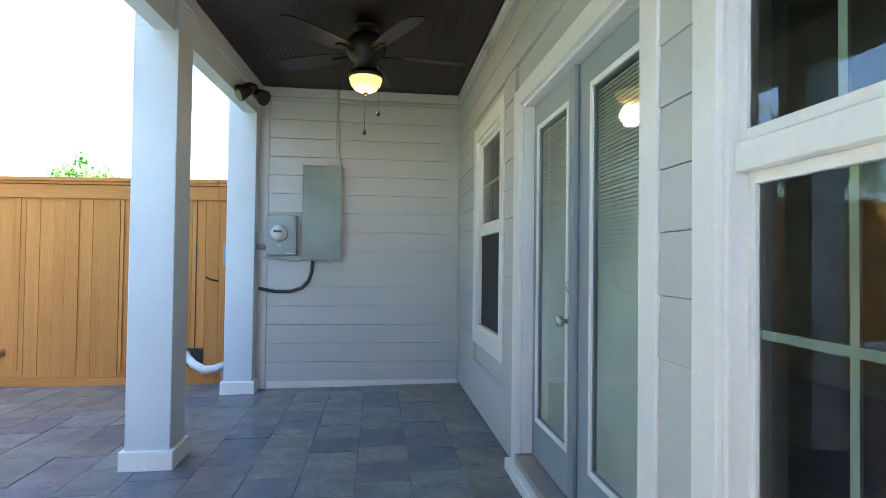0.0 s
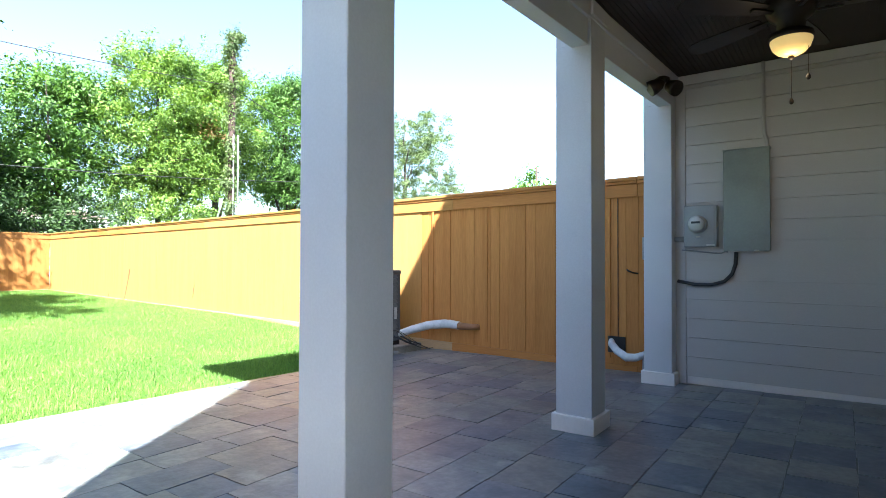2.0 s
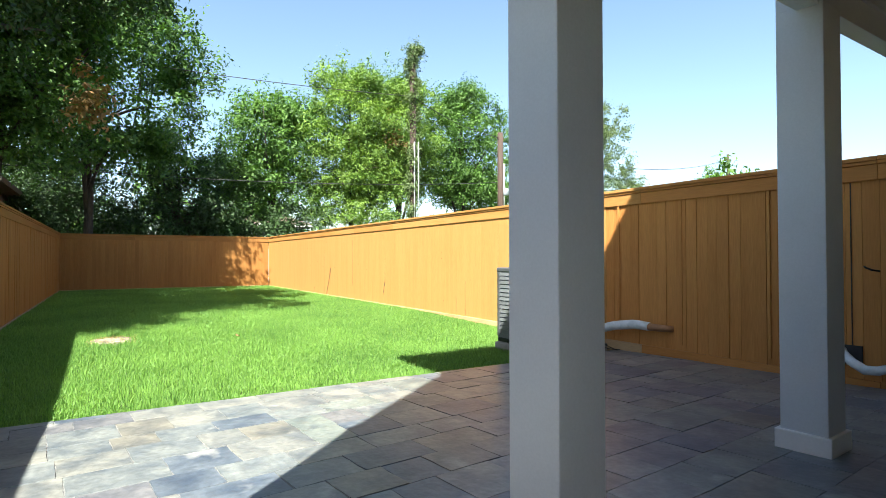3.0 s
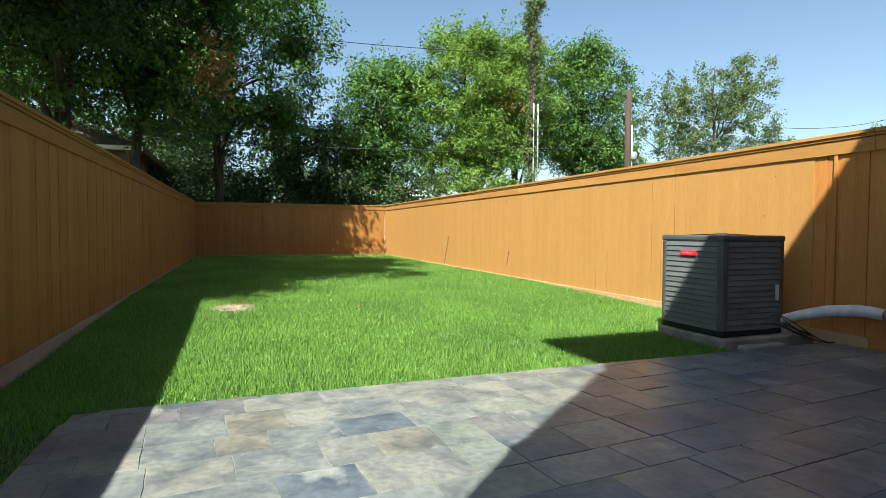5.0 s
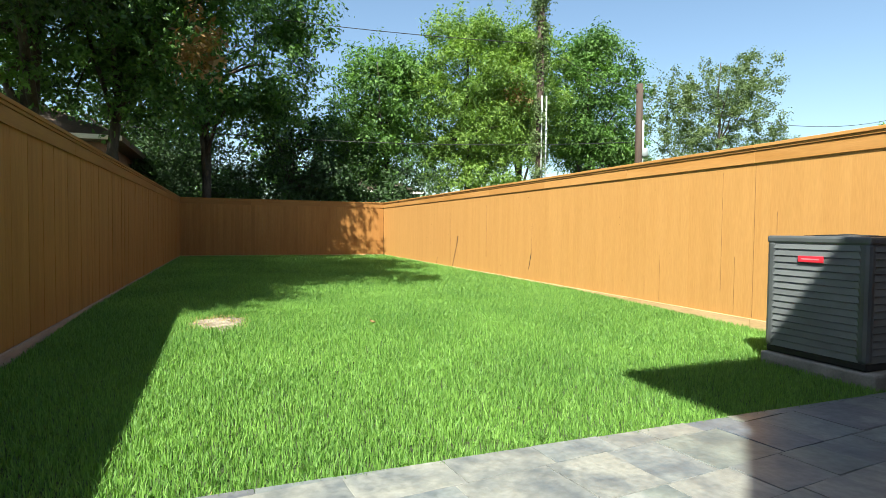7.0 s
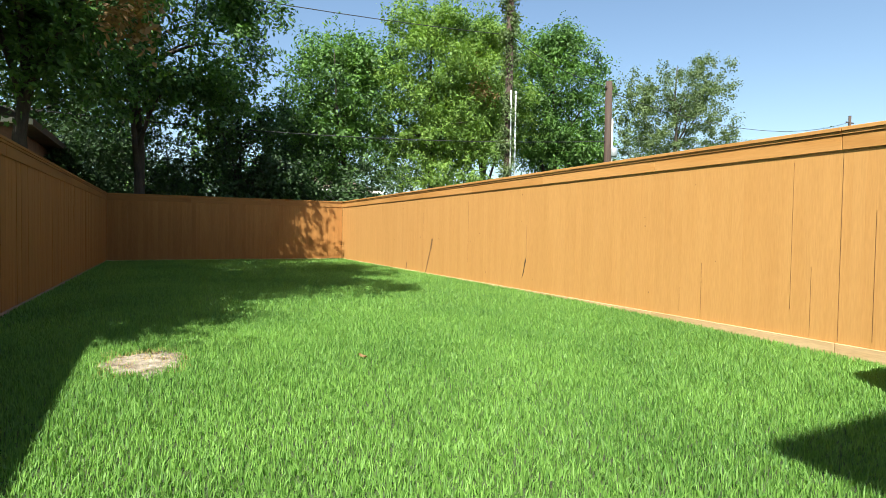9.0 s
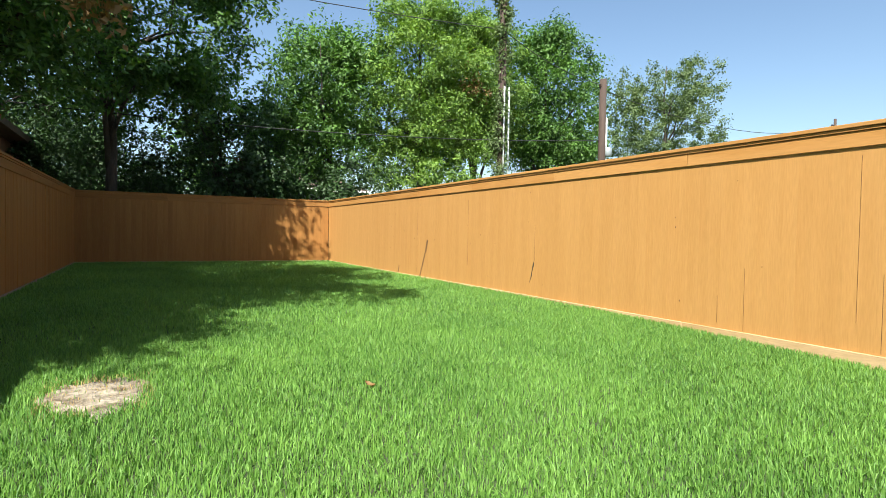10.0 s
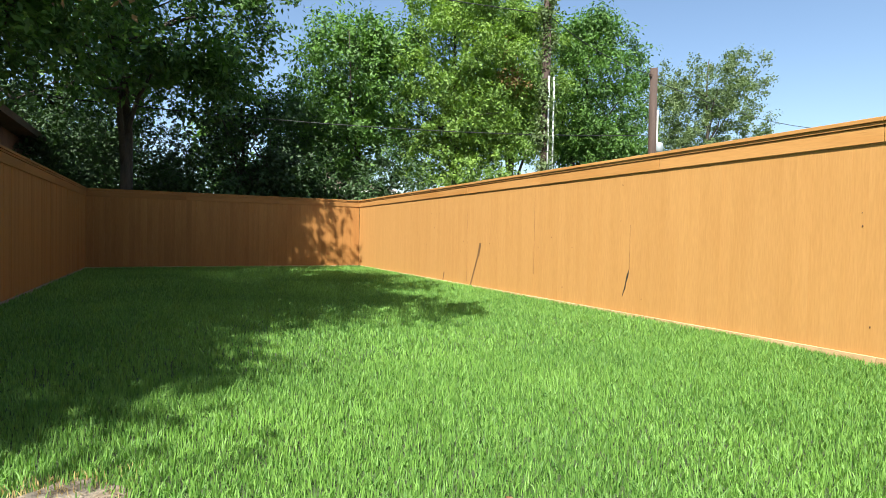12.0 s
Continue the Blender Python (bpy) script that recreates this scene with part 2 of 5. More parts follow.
POLEWOOD = mat("weathered_pole", (0.06, 0.037, 0.027), 0.85, vary=0.2, coarse=3, fine=20, bump=0.5, stretch=(4, 4, 0.4))
ROOFING = mat("asphalt_shingles", (0.12, 0.085, 0.065), 0.9, vary=0.25, coarse=1.5, fine=12, bump=0.5)
BRANCH_SHADOW = mat("painted_branch_shadow", (0.2, 0.1, 0.035), 0.8, vary=0.2, coarse=5, fine=30, bump=0.1)
BRICKFAR = mat("neighbour_brick", (0.2, 0.11, 0.08), 0.85, vary=0.2, coarse=2, fine=25, bump=0.3)
GREYWALL = mat("neighbour_grey_wall", (0.5, 0.52, 0.54), 0.7, vary=0.1, coarse=2, fine=25, bump=0.2)
WIRE = mat("wire_black", (0.02, 0.02, 0.02), 0.6, bump=0.0)
DARKWOOD.node_tree.nodes["Principled BSDF"].inputs["Specular IOR Level"].default_value = 0.25
for m in (CEDAR, CEDAR_LONG, CEDAR_SHADED, CEDAR_SHADED_LONG, CEDAR_RED_SHADE, CEDAR_RED_SHADE_LONG):
    m.node_tree.nodes["Principled BSDF"].inputs["Specular IOR Level"].default_value = 0.12
GLASS = glass_material("window_glass")
SEAM = mat("dark_wood_seam", (0.11, 0.05, 0.018), 0.8, vary=0.2, bump=0.1)
# paler tan for the kickboards of the right and far fences
PALE_KICK = mat("pale_kickboard", (0.5, 0.34, 0.185), 0.75, vary=0.15, coarse=2, fine=20, bump=0.3, second=(0.42, 0.26, 0.12), stretch=(0.6, 4, 4))
SCREEN = mat("insect_screen", (0.02, 0.022, 0.024), 0.75, vary=0.1, fine=300, bump=0.2)
BLIND = mat("blind_slat", (0.8, 0.82, 0.82), 0.5, vary=0.03, bump=0.02)
CURTAIN = mat("room_wall_paint", (0.7, 0.74, 0.66), 0.8, vary=0.05, bump=0.02)
ROOMDARK = mat("room_dark_floor", (0.3, 0.25, 0.19), 0.5, vary=0.1, bump=0.02)
MUNTIN = mat("green_white_muntin", (0.5, 0.58, 0.53), 0.4, vary=0.03, bump=0.0)
LAMPGLASS = glow_material("lit_lamp_glass", (1.0, 0.68, 0.25), 0.065)

# ---- builders ----


def box(bm, x0, x1, y0, y1, z0, z1, bevel=0.0, m=None):
    v = [bm.verts.new((x, y, z)) for x in (x0, x1) for y in (y0, y1) for z in (z0, z1)]
    f = [bm.faces.new([v[i] for i in q]) for q in ((0, 1, 3, 2), (4, 6, 7, 5), (0, 4, 5, 1), (2, 3, 7, 6), (0, 2, 6, 4), (1, 5, 7, 3))]
    if bevel:
        made = bmesh.ops.bevel(bm, geom=list({e for q in f for e in q.edges}), offset=bevel, segments=2, affect="EDGES", profile=0.5)
        v = list({w for q in made["faces"] for w in q.verts} | {w for w in v if w.is_valid})
    if m:
        bmesh.ops.transform(bm, matrix=m, verts=v)
    return bm


def abox(*a, **k):
    return box(bmesh.new(), *a, **k)


def tube(bm, points, radii, sides=10, caps=True):
    """A round tube along points, with a radius at each."""
    pts, rings = [Vector(p) for p in points], []
    side = Vector((0, 0, 1))
    for i, p in enumerate(pts):
        d = (pts[min(i + 1, len(pts) - 1)] - pts[max(i - 1, 0)]).normalized()
        if abs(d.dot(side)) > 0.95:
            side = Vector((1, 0, 0)) if abs(d.x) < 0.9 else Vector((0, 1, 0))
        u = d.cross(side).normalized()
        w = d.cross(u)
        side = u.cross(d)
        rings.append([bm.verts.new(p + radii[i] * (math.cos(a) * u + math.sin(a) * w)) for a in [k * math.tau / sides for k in range(sides)]])
    for a, b in zip(rings, rings[1:]):
        for k in range(sides):
            bm.faces.new((a[k], a[(k + 1) % sides], b[(k + 1) % sides], b[k]))
    if caps:
        bm.faces.new(rings[0][::-1])
        bm.faces.new(rings[-1])
    for f in bm.faces:
        f.smooth = True
    return bm


def lathe(bm, profile, sides=28, m=None):
    """A turned shape round z from (radius, z) pairs."""
    rings = [[bm.verts.new((r * math.cos(k * math.tau / sides), r * math.sin(k * math.tau / sides), z)) for k in range(sides)] for r, z in profile]
    for a, b in zip(rings, rings[1:]):
        for k in range(sides):
            bm.faces.new((a[k], a[(k + 1) % sides], b[(k + 1) % sides], b[k])).smooth = True
    bm.faces.new(rings[0][::-1])
    bm.faces.new(rings[-1])
    if m:
        bmesh.ops.transform(bm, matrix=m, verts=[v for r in rings for v in r])
    return bm


def mesh_of(name, bm, material):
    bmesh.ops.recalc_face_normals(bm, faces=bm.faces)
    me = bpy.data.meshes.new(name)
    bm.to_mesh(me)
    bm.free()
    me.materials.append(material)
    return me


def part(name, bm, material, parent, label="", m=None):
    """One mesh object under a thing or a part. bm may be a mesh that alike pieces share."""
    me = bm if isinstance(bm, bpy.types.Mesh) else mesh_of(name, bm, material)
    ob = new(name, me)
    ob.parent = parent
    if m:
        ob.matrix_basis = m
    return tagged(ob, label)


def thing(name, label, category, m=None, bm=None, material=None, group="", kind=""):
    ob = new(name, mesh_of(name, bm, material) if bm else None)
    if m:
        ob.matrix_basis = m
    return tagged(ob, label, category, group, kind)


def soup(name, verts, faces, material, smooth=False):
    """A mesh from arrays: verts (n, 3), faces (m, 3 or 4)."""
    me = bpy.data.meshes.new(name)
    k = faces.shape[1]
    me.vertices.add(len(verts))
    me.vertices.foreach_set("co", np.ascontiguousarray(verts, dtype=np.float32).ravel())
    me.loops.add(faces.size)
    me.loops.foreach_set("vertex_index", np.ascontiguousarray(faces, dtype=np.int32).ravel())
    me.polygons.add(len(faces))
    me.polygons.foreach_set("loop_start", np.arange(0, faces.size, k, dtype=np.int32))
    me.polygons.foreach_set("loop_total", np.full(len(faces), k, dtype=np.int32))
    me.update(calc_edges=True)
    me.materials.append(material)
    return me


# the house stands at a small angle to the fenced yard, whose fences run along x and y
H = pose(-0.239, -0.019, 0, 0, 0, 4.92)
XW, YW, ZC = 0.84, 5.64, 3.0        # house wall, side wall, porch ceiling
FR, FL, FF, FT = 5.80, -1.66, -24.3, 2.09   # faces of the three fences and their top
EDGE = -5.40                        # where the slates end and the lawn begins
SIDE = -1.04                        # where they end beside the left fence


def patio_z(x):
    return 0.0205 * (x + 1.3)


def lawn_z(x):
    s = min(max((EDGE - x) / 7.0, 0.0), 1.0)
    return -0.125 + 0.11 * s * s * (3 - 2 * s)

# ---- setting: ground, patio base, house ----
bm = bmesh.new()
for s in ((-400, FF - 0.3, -400, 400), (FF - 0.3, EDGE, -400, FL - 0.2), (FF - 0.3, EDGE, FR + 0.2, 400), (EDGE, 400, -400, 400)):
    box(bm, s[0], s[1], s[2], s[3], -0.6, -0.3)
xs = [EDGE + 0.02 - k * 0.6 for k in range(33)]
xs[-1] = FF - 0.3
for a, b in zip(xs, xs[1:]):
    q = [bm.verts.new(p) for p in ((a, FL - 0.2, lawn_z(a)), (b, FL - 0.2, lawn_z(b)), (b, FR + 0.2, lawn_z(b)), (a, FR + 0.2, lawn_z(a)))]
    bm.faces.new(q)
ground = thing("ground", "bare dark soil under the lawn", "ground", bm=bm, material=SOIL, kind="structure")

bm = box(bmesh.new(), EDGE - 0.1, 1.7, FL - 0.2, SIDE + 0.06, -0.4, -0.125)
for v in bm.verts:
    if v.co.z > -0.2:
        v.co.z = max(patio_z(v.co.x) - 0.05, -0.13)
thing("ground_strip", "strip of soil under grass beside the patio", "ground", bm=bm, material=SOIL, kind="structure")
bm = bmesh.new()
box(bm, EDGE + 0.03, 1.6, SIDE + 0.03, 6.2, -0.35, -0.02)
for v in bm.verts:
    if v.co.z > -0.1:
        v.co.z = patio_z(v.co.x) - 0.0005
patio = thing("pavement_patio", "slate patio of grey, blue and rust slabs", "patio", bm=bm, material=GROUT, kind="structure")


def opening_wall(bm, x0, x1, y0, y1, z0, z1, holes):
    """A wall slab along y with rectangular holes (y0, y1, z0, z1), butted piece to piece."""
    y = y0
    for a, b, c, d in sorted(holes):
        box(bm, x0, x1, y, a, z0, z1)
        if c > z0:
            box(bm, x0, x1, a, b, z0, c)
        box(bm, x0, x1, a, b, d, z1)
        y = b
    box(bm, x0, x1, y, y1, z0, z1)
    return bm


W1 = (3.695, 4.585, 0.715, 2.285)
D1 = (1.67, 3.185, -0.1, 2.21)
W2 = (0.46, 1.262, 0.62, 2.44)
YL = -0.42                          # the house's free end
wall = thing("wall_east", "pale grey lap siding wall of the house", "wall", H, opening_wall(bmesh.new(), XW, XW + 0.16, YL, YW, -0.2, ZC + 0.2, (W1, D1, W2)), SIDING, kind="structure")
side = thing("wall_north", "pale grey lap siding wall with utility boxes", "wall", H, abox(-1.2, XW, YW, YW + 0.16, -0.2, ZC + 0.2), SIDING, kind="structure")
upper = thing("wall_upper", "upper storey of the house over the porch", "wall", None, abox(-1.0, 9.0, -0.5, 5.72, ZC + 0.305, 6.6), SIDING, kind="structure")
bm = box(bmesh.new(), XW + 0.16, 9.0, YW, YW + 0.16, -0.2, ZC + 0.2)
box(bm, XW + 0.16, 9.0, YL, YL + 0.16, -0.2, ZC + 0.2)
box(bm, 4.4, 4.5, YL + 0.16, YW, -0.2, ZC)
thing("wall_inner", "plain walls of the rooms behind the porch", "wall", H, bm, CURTAIN, kind="structure")
thing("floor_inside", "dark floor of the rooms", "floor", H, abox(XW + 0.16, 4.4, YL + 0.16, YW, 0.02, 0.1), ROOMDARK, kind="structure")
thing("ceiling_inside", "plain ceiling of the rooms", "ceiling", H, abox(XW + 0.16, 4.4, YL + 0.16, YW, ZC - 0.1, ZC), TRIM, kind="structure")
bm = bmesh.new()
x0, x1, y0, y1 = -1.99, 9.3, -0.56, 5.75
ring = [bm.verts.new(p) for p in ((x0, y0, 6.6), (x1, y0, 6.6), (x1, y1, 6.6), (x0, y1, 6.6))]
ring2 = [bm.verts.new((v.co.x, v.co.y, 6.8)) for v in ring]
top = [bm.verts.new((2.0, 2.5, 8.6)), bm.verts.new((6.5, 2.5, 8.6))]
bm.faces.new(ring[::-1])
for i in range(4):
    bm.faces.new((ring[i], ring[(i + 1) % 4], ring2[(i + 1) % 4], ring2[i]))
bm.faces.new((ring2[0], ring2[1], top[1], top[0]))
bm.faces.new((ring2[1], ring2[2], top[1]))
bm.faces.new((ring2[2], ring2[3], top[0], top[1]))
bm.faces.new((ring2[3], ring2[0], top[0]))
# unseen panel, added and sloped to give the patio shadow its straight edge
caster = bmesh.new()
for outline in ([(-0.73, 6.58), (-1.35, 3.7), (-1.51, 2.7), (4.0, 2.7), (4.0, 6.58)], [(-1.51, 2.698), (-1.59, 2.24), (-1.9, -0.1), (-0.95, -0.1), (-0.95, 2.698)]):
    lo, hi = [[caster.verts.new((x, y, z)) for x, z in outline] for y in (-0.76, -0.68)]
    n = len(outline)
    caster.faces.new(lo)
    caster.faces.new(hi[::-1])
    for k in range(n):
        caster.faces.new((lo[k], hi[k], hi[(k + 1) % n], lo[(k + 1) % n]))
thing("wall_wing", "unseen added pier and header shaping the house's shadow", "wall", None, caster, SIDING, kind="structure")
# unseen slab, added to fill the house's shadow between roof and beam
thing("roof_porch", "unseen slab added over the beam to shape shadow", "roof", None, abox(-1.45, -1.0, -0.5, 5.72, ZC + 0.205, ZC + 0.3), ROOFING, kind="structure")
thing("roof", "brown shingle hip roof of the house", "roof", None, bm, ROOFING, kind="structure")

# porch ceiling: dark bead boards that run along the porch
bm = bmesh.new()
w = 0.083
for k in range(27):
    x = -1.3 + k * w
    box(bm, x + 0.003, x + w - 0.003, YL, YW, ZC - 0.012, ZC + 0.1)
    box(bm, x + w * 0.5 - 0.004, x + w * 0.5 + 0.004, YL, YW, ZC - 0.016, ZC - 0.012)
box(bm, -1.3, XW, YL, YW, ZC - 0.006, ZC + 0.2)
thing("ceiling", "dark brown stained beadboard porch ceiling", "ceiling", H, bm, DARKWOOD, kind="structure")

# beam over the columns
SKEW = pose(-1.35, 1.35, 0, 0, 0, -2.7)
beam = thing("beam", "pale grey boxed porch beam on the columns", "beam", H @ SKEW, kind="structure")
part("beam_box", abox(-0.15, -0.03, -1.6, 4.33, 2.68, ZC + 0.2, 0.004), COLUMN, beam)
part("crown_trim", abox(-0.03, -0.005, -1.6, 4.3, 2.86, 2.99, 0.006), COLUMN, beam)
part("outer_fascia", abox(-0.17, -0.15, -1.6, 4.3, 2.80, ZC + 0.2, 0.004), COLUMN, beam)

# crown moulding and corner trims on the walls
bm = abox(XW - 0.03, XW, YL, YW - 0.002, 2.90, ZC - 0.018, 0.004)
box(bm, XW - 0.05, XW - 0.03, YL, YW - 0.002, 2.95, ZC - 0.018, 0.004)
thing("trim_crown_east", "grey painted crown trim under the porch ceiling", "trim", H, bm, SIDING, kind="structure")
thing("trim_crown_north", "grey painted frieze board under the porch ceiling", "trim", H, abox(-1.15, XW - 0.032, YW - 0.035, YW - 0.003, 2.89, ZC - 0.018, 0.004), SIDING, kind="structure")
thing("trim_corner", "grey corner board between the siding walls", "trim", H, abox(XW - 0.03, XW - 0.002, YW - 0.032, YW - 0.004, 0.03, 2.89, 0.003), SIDING, kind="structure")
thing("trim_end", "grey end board beside the column", "trim", H, abox(-1.19, -1.09, YW - 0.03, YW + 0.1, 0.0, 2.89, 0.004), SIDING, kind="structure")
thing("baseboard", "pale base strip under the siding", "trim", H, abox(-1.08, XW - 0.03, YW - 0.02, YW - 0.002, 0.0, 0.075, 0.003), TRIM, kind="structure")


def column(x, y, d, label):
    c = thing("porch_column", label, "column", H @ pose(x, y, 0), group="porch columns")
    z0 = patio_z(x) - 0.03
    h = 0.132
    part("shaft", abox(-h, h, 0, d, z0, 2.70, 0.006), COLUMN, c)
    bm = bmesh.new()
    box(bm, -h - 0.025, h + 0.025, -0.025, d + 0.025 if d > 0.2 else d, z0, 0.105, 0.006)
    part("base_trim", bm, TRIM, c, "white painted base board")
    bm = bmesh.new()
    box(bm, -h + 0.002, h - 0.002, 0.002, d - 0.002, 2.70, ZC + 0.05)
    box(bm, h - 0.002, h + 0.02, -0.012, d + 0.012 if d > 0.2 else d, 2.88, ZC - 0.018, 0.004)
    part("capital", bm, COLUMN, c)
    return c


column(-1.482, 1.35, 0.27, "square pale grey painted porch column facing the lawn")
column(-1.382, 3.56, 0.27, "square pale grey painted porch column on slates")
column(-1.315, 5.47, 0.168, "pale grey half column against the siding wall")


def sheet(x, y0, y1, z0, z1):
    """A pane of glass whose face looks out to -x."""
    me = bpy.data.meshes.new("pane")
    me.from_pydata([(x, y0, z0), (x, y0, z1), (x, y1, z1), (x, y1, z0)], [], [(3, 2, 1, 0)])
    if me.polygons[0].normal.x > 0:
        me.flip_normals()
    me.materials.append(GLASS)
    return me


def sash_window(name, label, hole, rail, cross_y, cross_z, up_z, cw=0.115):
    """A single-hung window in the wall along y: casing, frame, two sashes, panes and muntins."""
    a, b, c, d = hole
    w = thing(name, label, "window", H, kind="structure")
    x = XW - 0.002
    bm = bmesh.new()
    for s in ((a - cw, a, c - cw, d + cw), (b, b + cw, c - cw, d + cw), (a, b, d, d + cw), (a, b, c - cw, c)):
        box(bm, x - 0.03, x, *s, 0.004)
    part("window_casing", bm, TRIM, w)
    bm = bmesh.new()
    for s in ((a, a + 0.022, c, d), (b - 0.022, b, c, d), (a + 0.022, b - 0.022, d - 0.03, d), (a + 0.022, b - 0.022, c, c + 0.04)):
        box(bm, XW - 0.015, XW + 0.1, *s, 0.003)
    part("window_frame", bm, TRIM, w)
    part("meeting_rail", abox(XW + 0.0, XW + 0.05, a + 0.022, b - 0.022, rail - 0.035, rail + 0.035, 0.004), TRIM, w)
    for nm, z0, z1, x0 in (("upper_sash", rail + 0.035, d - 0.03, XW + 0.012), ("lower_sash", c + 0.04, rail - 0.035, XW + 0.035)):
        bm = bmesh.new()
        for s in ((a + 0.022, a + 0.046, z0, z1), (b - 0.046, b - 0.022, z0, z1), (a + 0.046, b - 0.046, z1 - 0.03, z1), (a + 0.046, b - 0.046, z0, z0 + 0.03)):
            box(bm, x0, x0 + 0.03, *s, 0.003)
        sash = part(nm, bm, TRIM, w)
        pane = part("pane", sheet(x0 + 0.014, a + 0.046, b - 0.046, z0 + 0.03, z1 - 0.03), GLASS, sash)
        pane.visible_shadow = False
        bm = box(bmesh.new(), x0 + 0.02, x0 + 0.028, cross_y - 0.011, cross_y + 0.011, z0 + 0.03, z1 - 0.03)
        zc = cross_z if nm == "lower_sash" else up_z
        box(bm, x0 + 0.02, x0 + 0.028, a + 0.046, cross_y - 0.011, zc - 0.011, zc + 0.011)
        box(bm, x0 + 0.02, x0 + 0.028, cross_y + 0.011, b - 0.046, zc - 0.011, zc + 0.011)
        part("muntin", bm, MUNTIN, sash)
    return w


sash_window("window_1", "white single-hung window with a dark screen", W1, 1.52, 4.14, 1.12, 1.9)
sash_window("window_2", "white single-hung window with a muntin grid", W2, 1.535, 0.96, 1.112, 1.95, 0.108)
thing("insect_screen", "dark insect screen in the lower window half", "screen", H, abox(XW + 0.018, XW + 0.021, W1[0] + 0.032, W1[1] - 0.032, 0.745, 1.48), SCREEN)


def french_door():
    a, b, c, d = D1
    w = thing("door_1", "closed grey double patio door with inset blinds", "door", H, kind="structure")
    bm = bmesh.new()
    for s in ((a - 0.115, a, 0.03, d + 0.1), (b, b + 0.115, 0.03, d + 0.1), (a, b, d, d + 0.1)):
        box(bm, XW - 0.032, XW - 0.002, *s, 0.005)
    part("door_casing", bm, TRIM, w)
    bm = bmesh.new()
    for s in ((a, a + 0.02, 0.16, d), (b - 0.02, b, 0.16, d), (a + 0.02, b - 0.02, d - 0.02, d)):
        box(bm, XW - 0.005, XW + 0.15, *s)
    part("door_jamb", bm, TRIM, w)
    bm = abox(XW - 0.075, XW + 0.16, a - 0.1, b + 0.1, 0.0, 0.1, 0.006)
    part("door_sill", bm, TRIM, w)
    part("threshold", abox(XW - 0.04, XW + 0.16, a, b, 0.1, 0.155, 0.008), STEEL, w, "metal threshold")
    mid = 2.462
    for lo, hi, meet in ((mid + 0.002, b - 0.022, 0.115), (a + 0.022, mid - 0.002, 0.205)):
        bm = bmesh.new()
        x0, x1 = XW + 0.06, XW + 0.105
        g = (lo + 0.115, hi - meet, 0.40, 2.03)
        for s in ((lo, g[0], 0.16, d - 0.024), (g[1], hi, 0.16, d - 0.024), (g[0], g[1], 0.16, g[2]), (g[0], g[1], g[3], d - 0.024)):
            box(bm, x0, x1, *s)
        leaf = part("door_leaf", bm, DOORPAINT, w)
        bm = bmesh.new()
        e = 0.028
        for s in ((g[0] - e, g[0], g[2] - e, g[3] + e), (g[1], g[1] + e, g[2] - e, g[3] + e), (g[0], g[1], g[2] - e, g[2]), (g[0], g[1], g[3], g[3] + e)):
            box(bm, x0 - 0.012, x0 - 0.001, *s, 0.004)
        part("glazing_bead", bm, TRIM, leaf, "white glazing frame")
        pane = part("pane", sheet(x0 + 0.006, g[0], g[1], g[2], g[3]), GLASS, leaf)
        pane.visible_shadow = False
        bm = bmesh.new()
        n = int((g[3] - g[2]) / 0.0165)
        for k in range(n):
            z = g[2] + 0.008 + k * 0.0165
            q = [bm.verts.new(p) for p in ((x0 + 0.014, g[0] + 0.004, z - 0.0082), (x0 + 0.014, g[1] - 0.004, z - 0.0082), (x0 + 0.021, g[1] - 0.004, z + 0.0082), (x0 + 0.021, g[0] + 0.004, z + 0.0082))]
            bm.faces.new(q)
        part("blind_slats", bm, BLIND, leaf, "thin white blind slats")["kind"] = "stuff"
    part("astragal", abox(XW + 0.035, XW + 0.06, mid - 0.032, mid + 0.032, 0.16, d - 0.022, 0.006), DOORPAINT, w)
    k = pose(XW + 0.058, mid + 0.055, 1.0, 0, -90, 0)
    part("knob", lathe(bmesh.new(), [(0.032, 0), (0.032, 0.008), (0.012, 0.014), (0.011, 0.034), (0.024, 0.044), (0.029, 0.056), (0.026, 0.068), (0.012, 0.075)], 24, k), STEEL, w, "brushed nickel round knob")
    k = pose(XW + 0.058, mid + 0.07, 1.16, 0, -90, 0)
    part("deadbolt", lathe(bmesh.new(), [(0.028, 0), (0.028, 0.012), (0.02, 0.02), (0.012, 0.022)], 24, k), STEEL, w)


french_door()


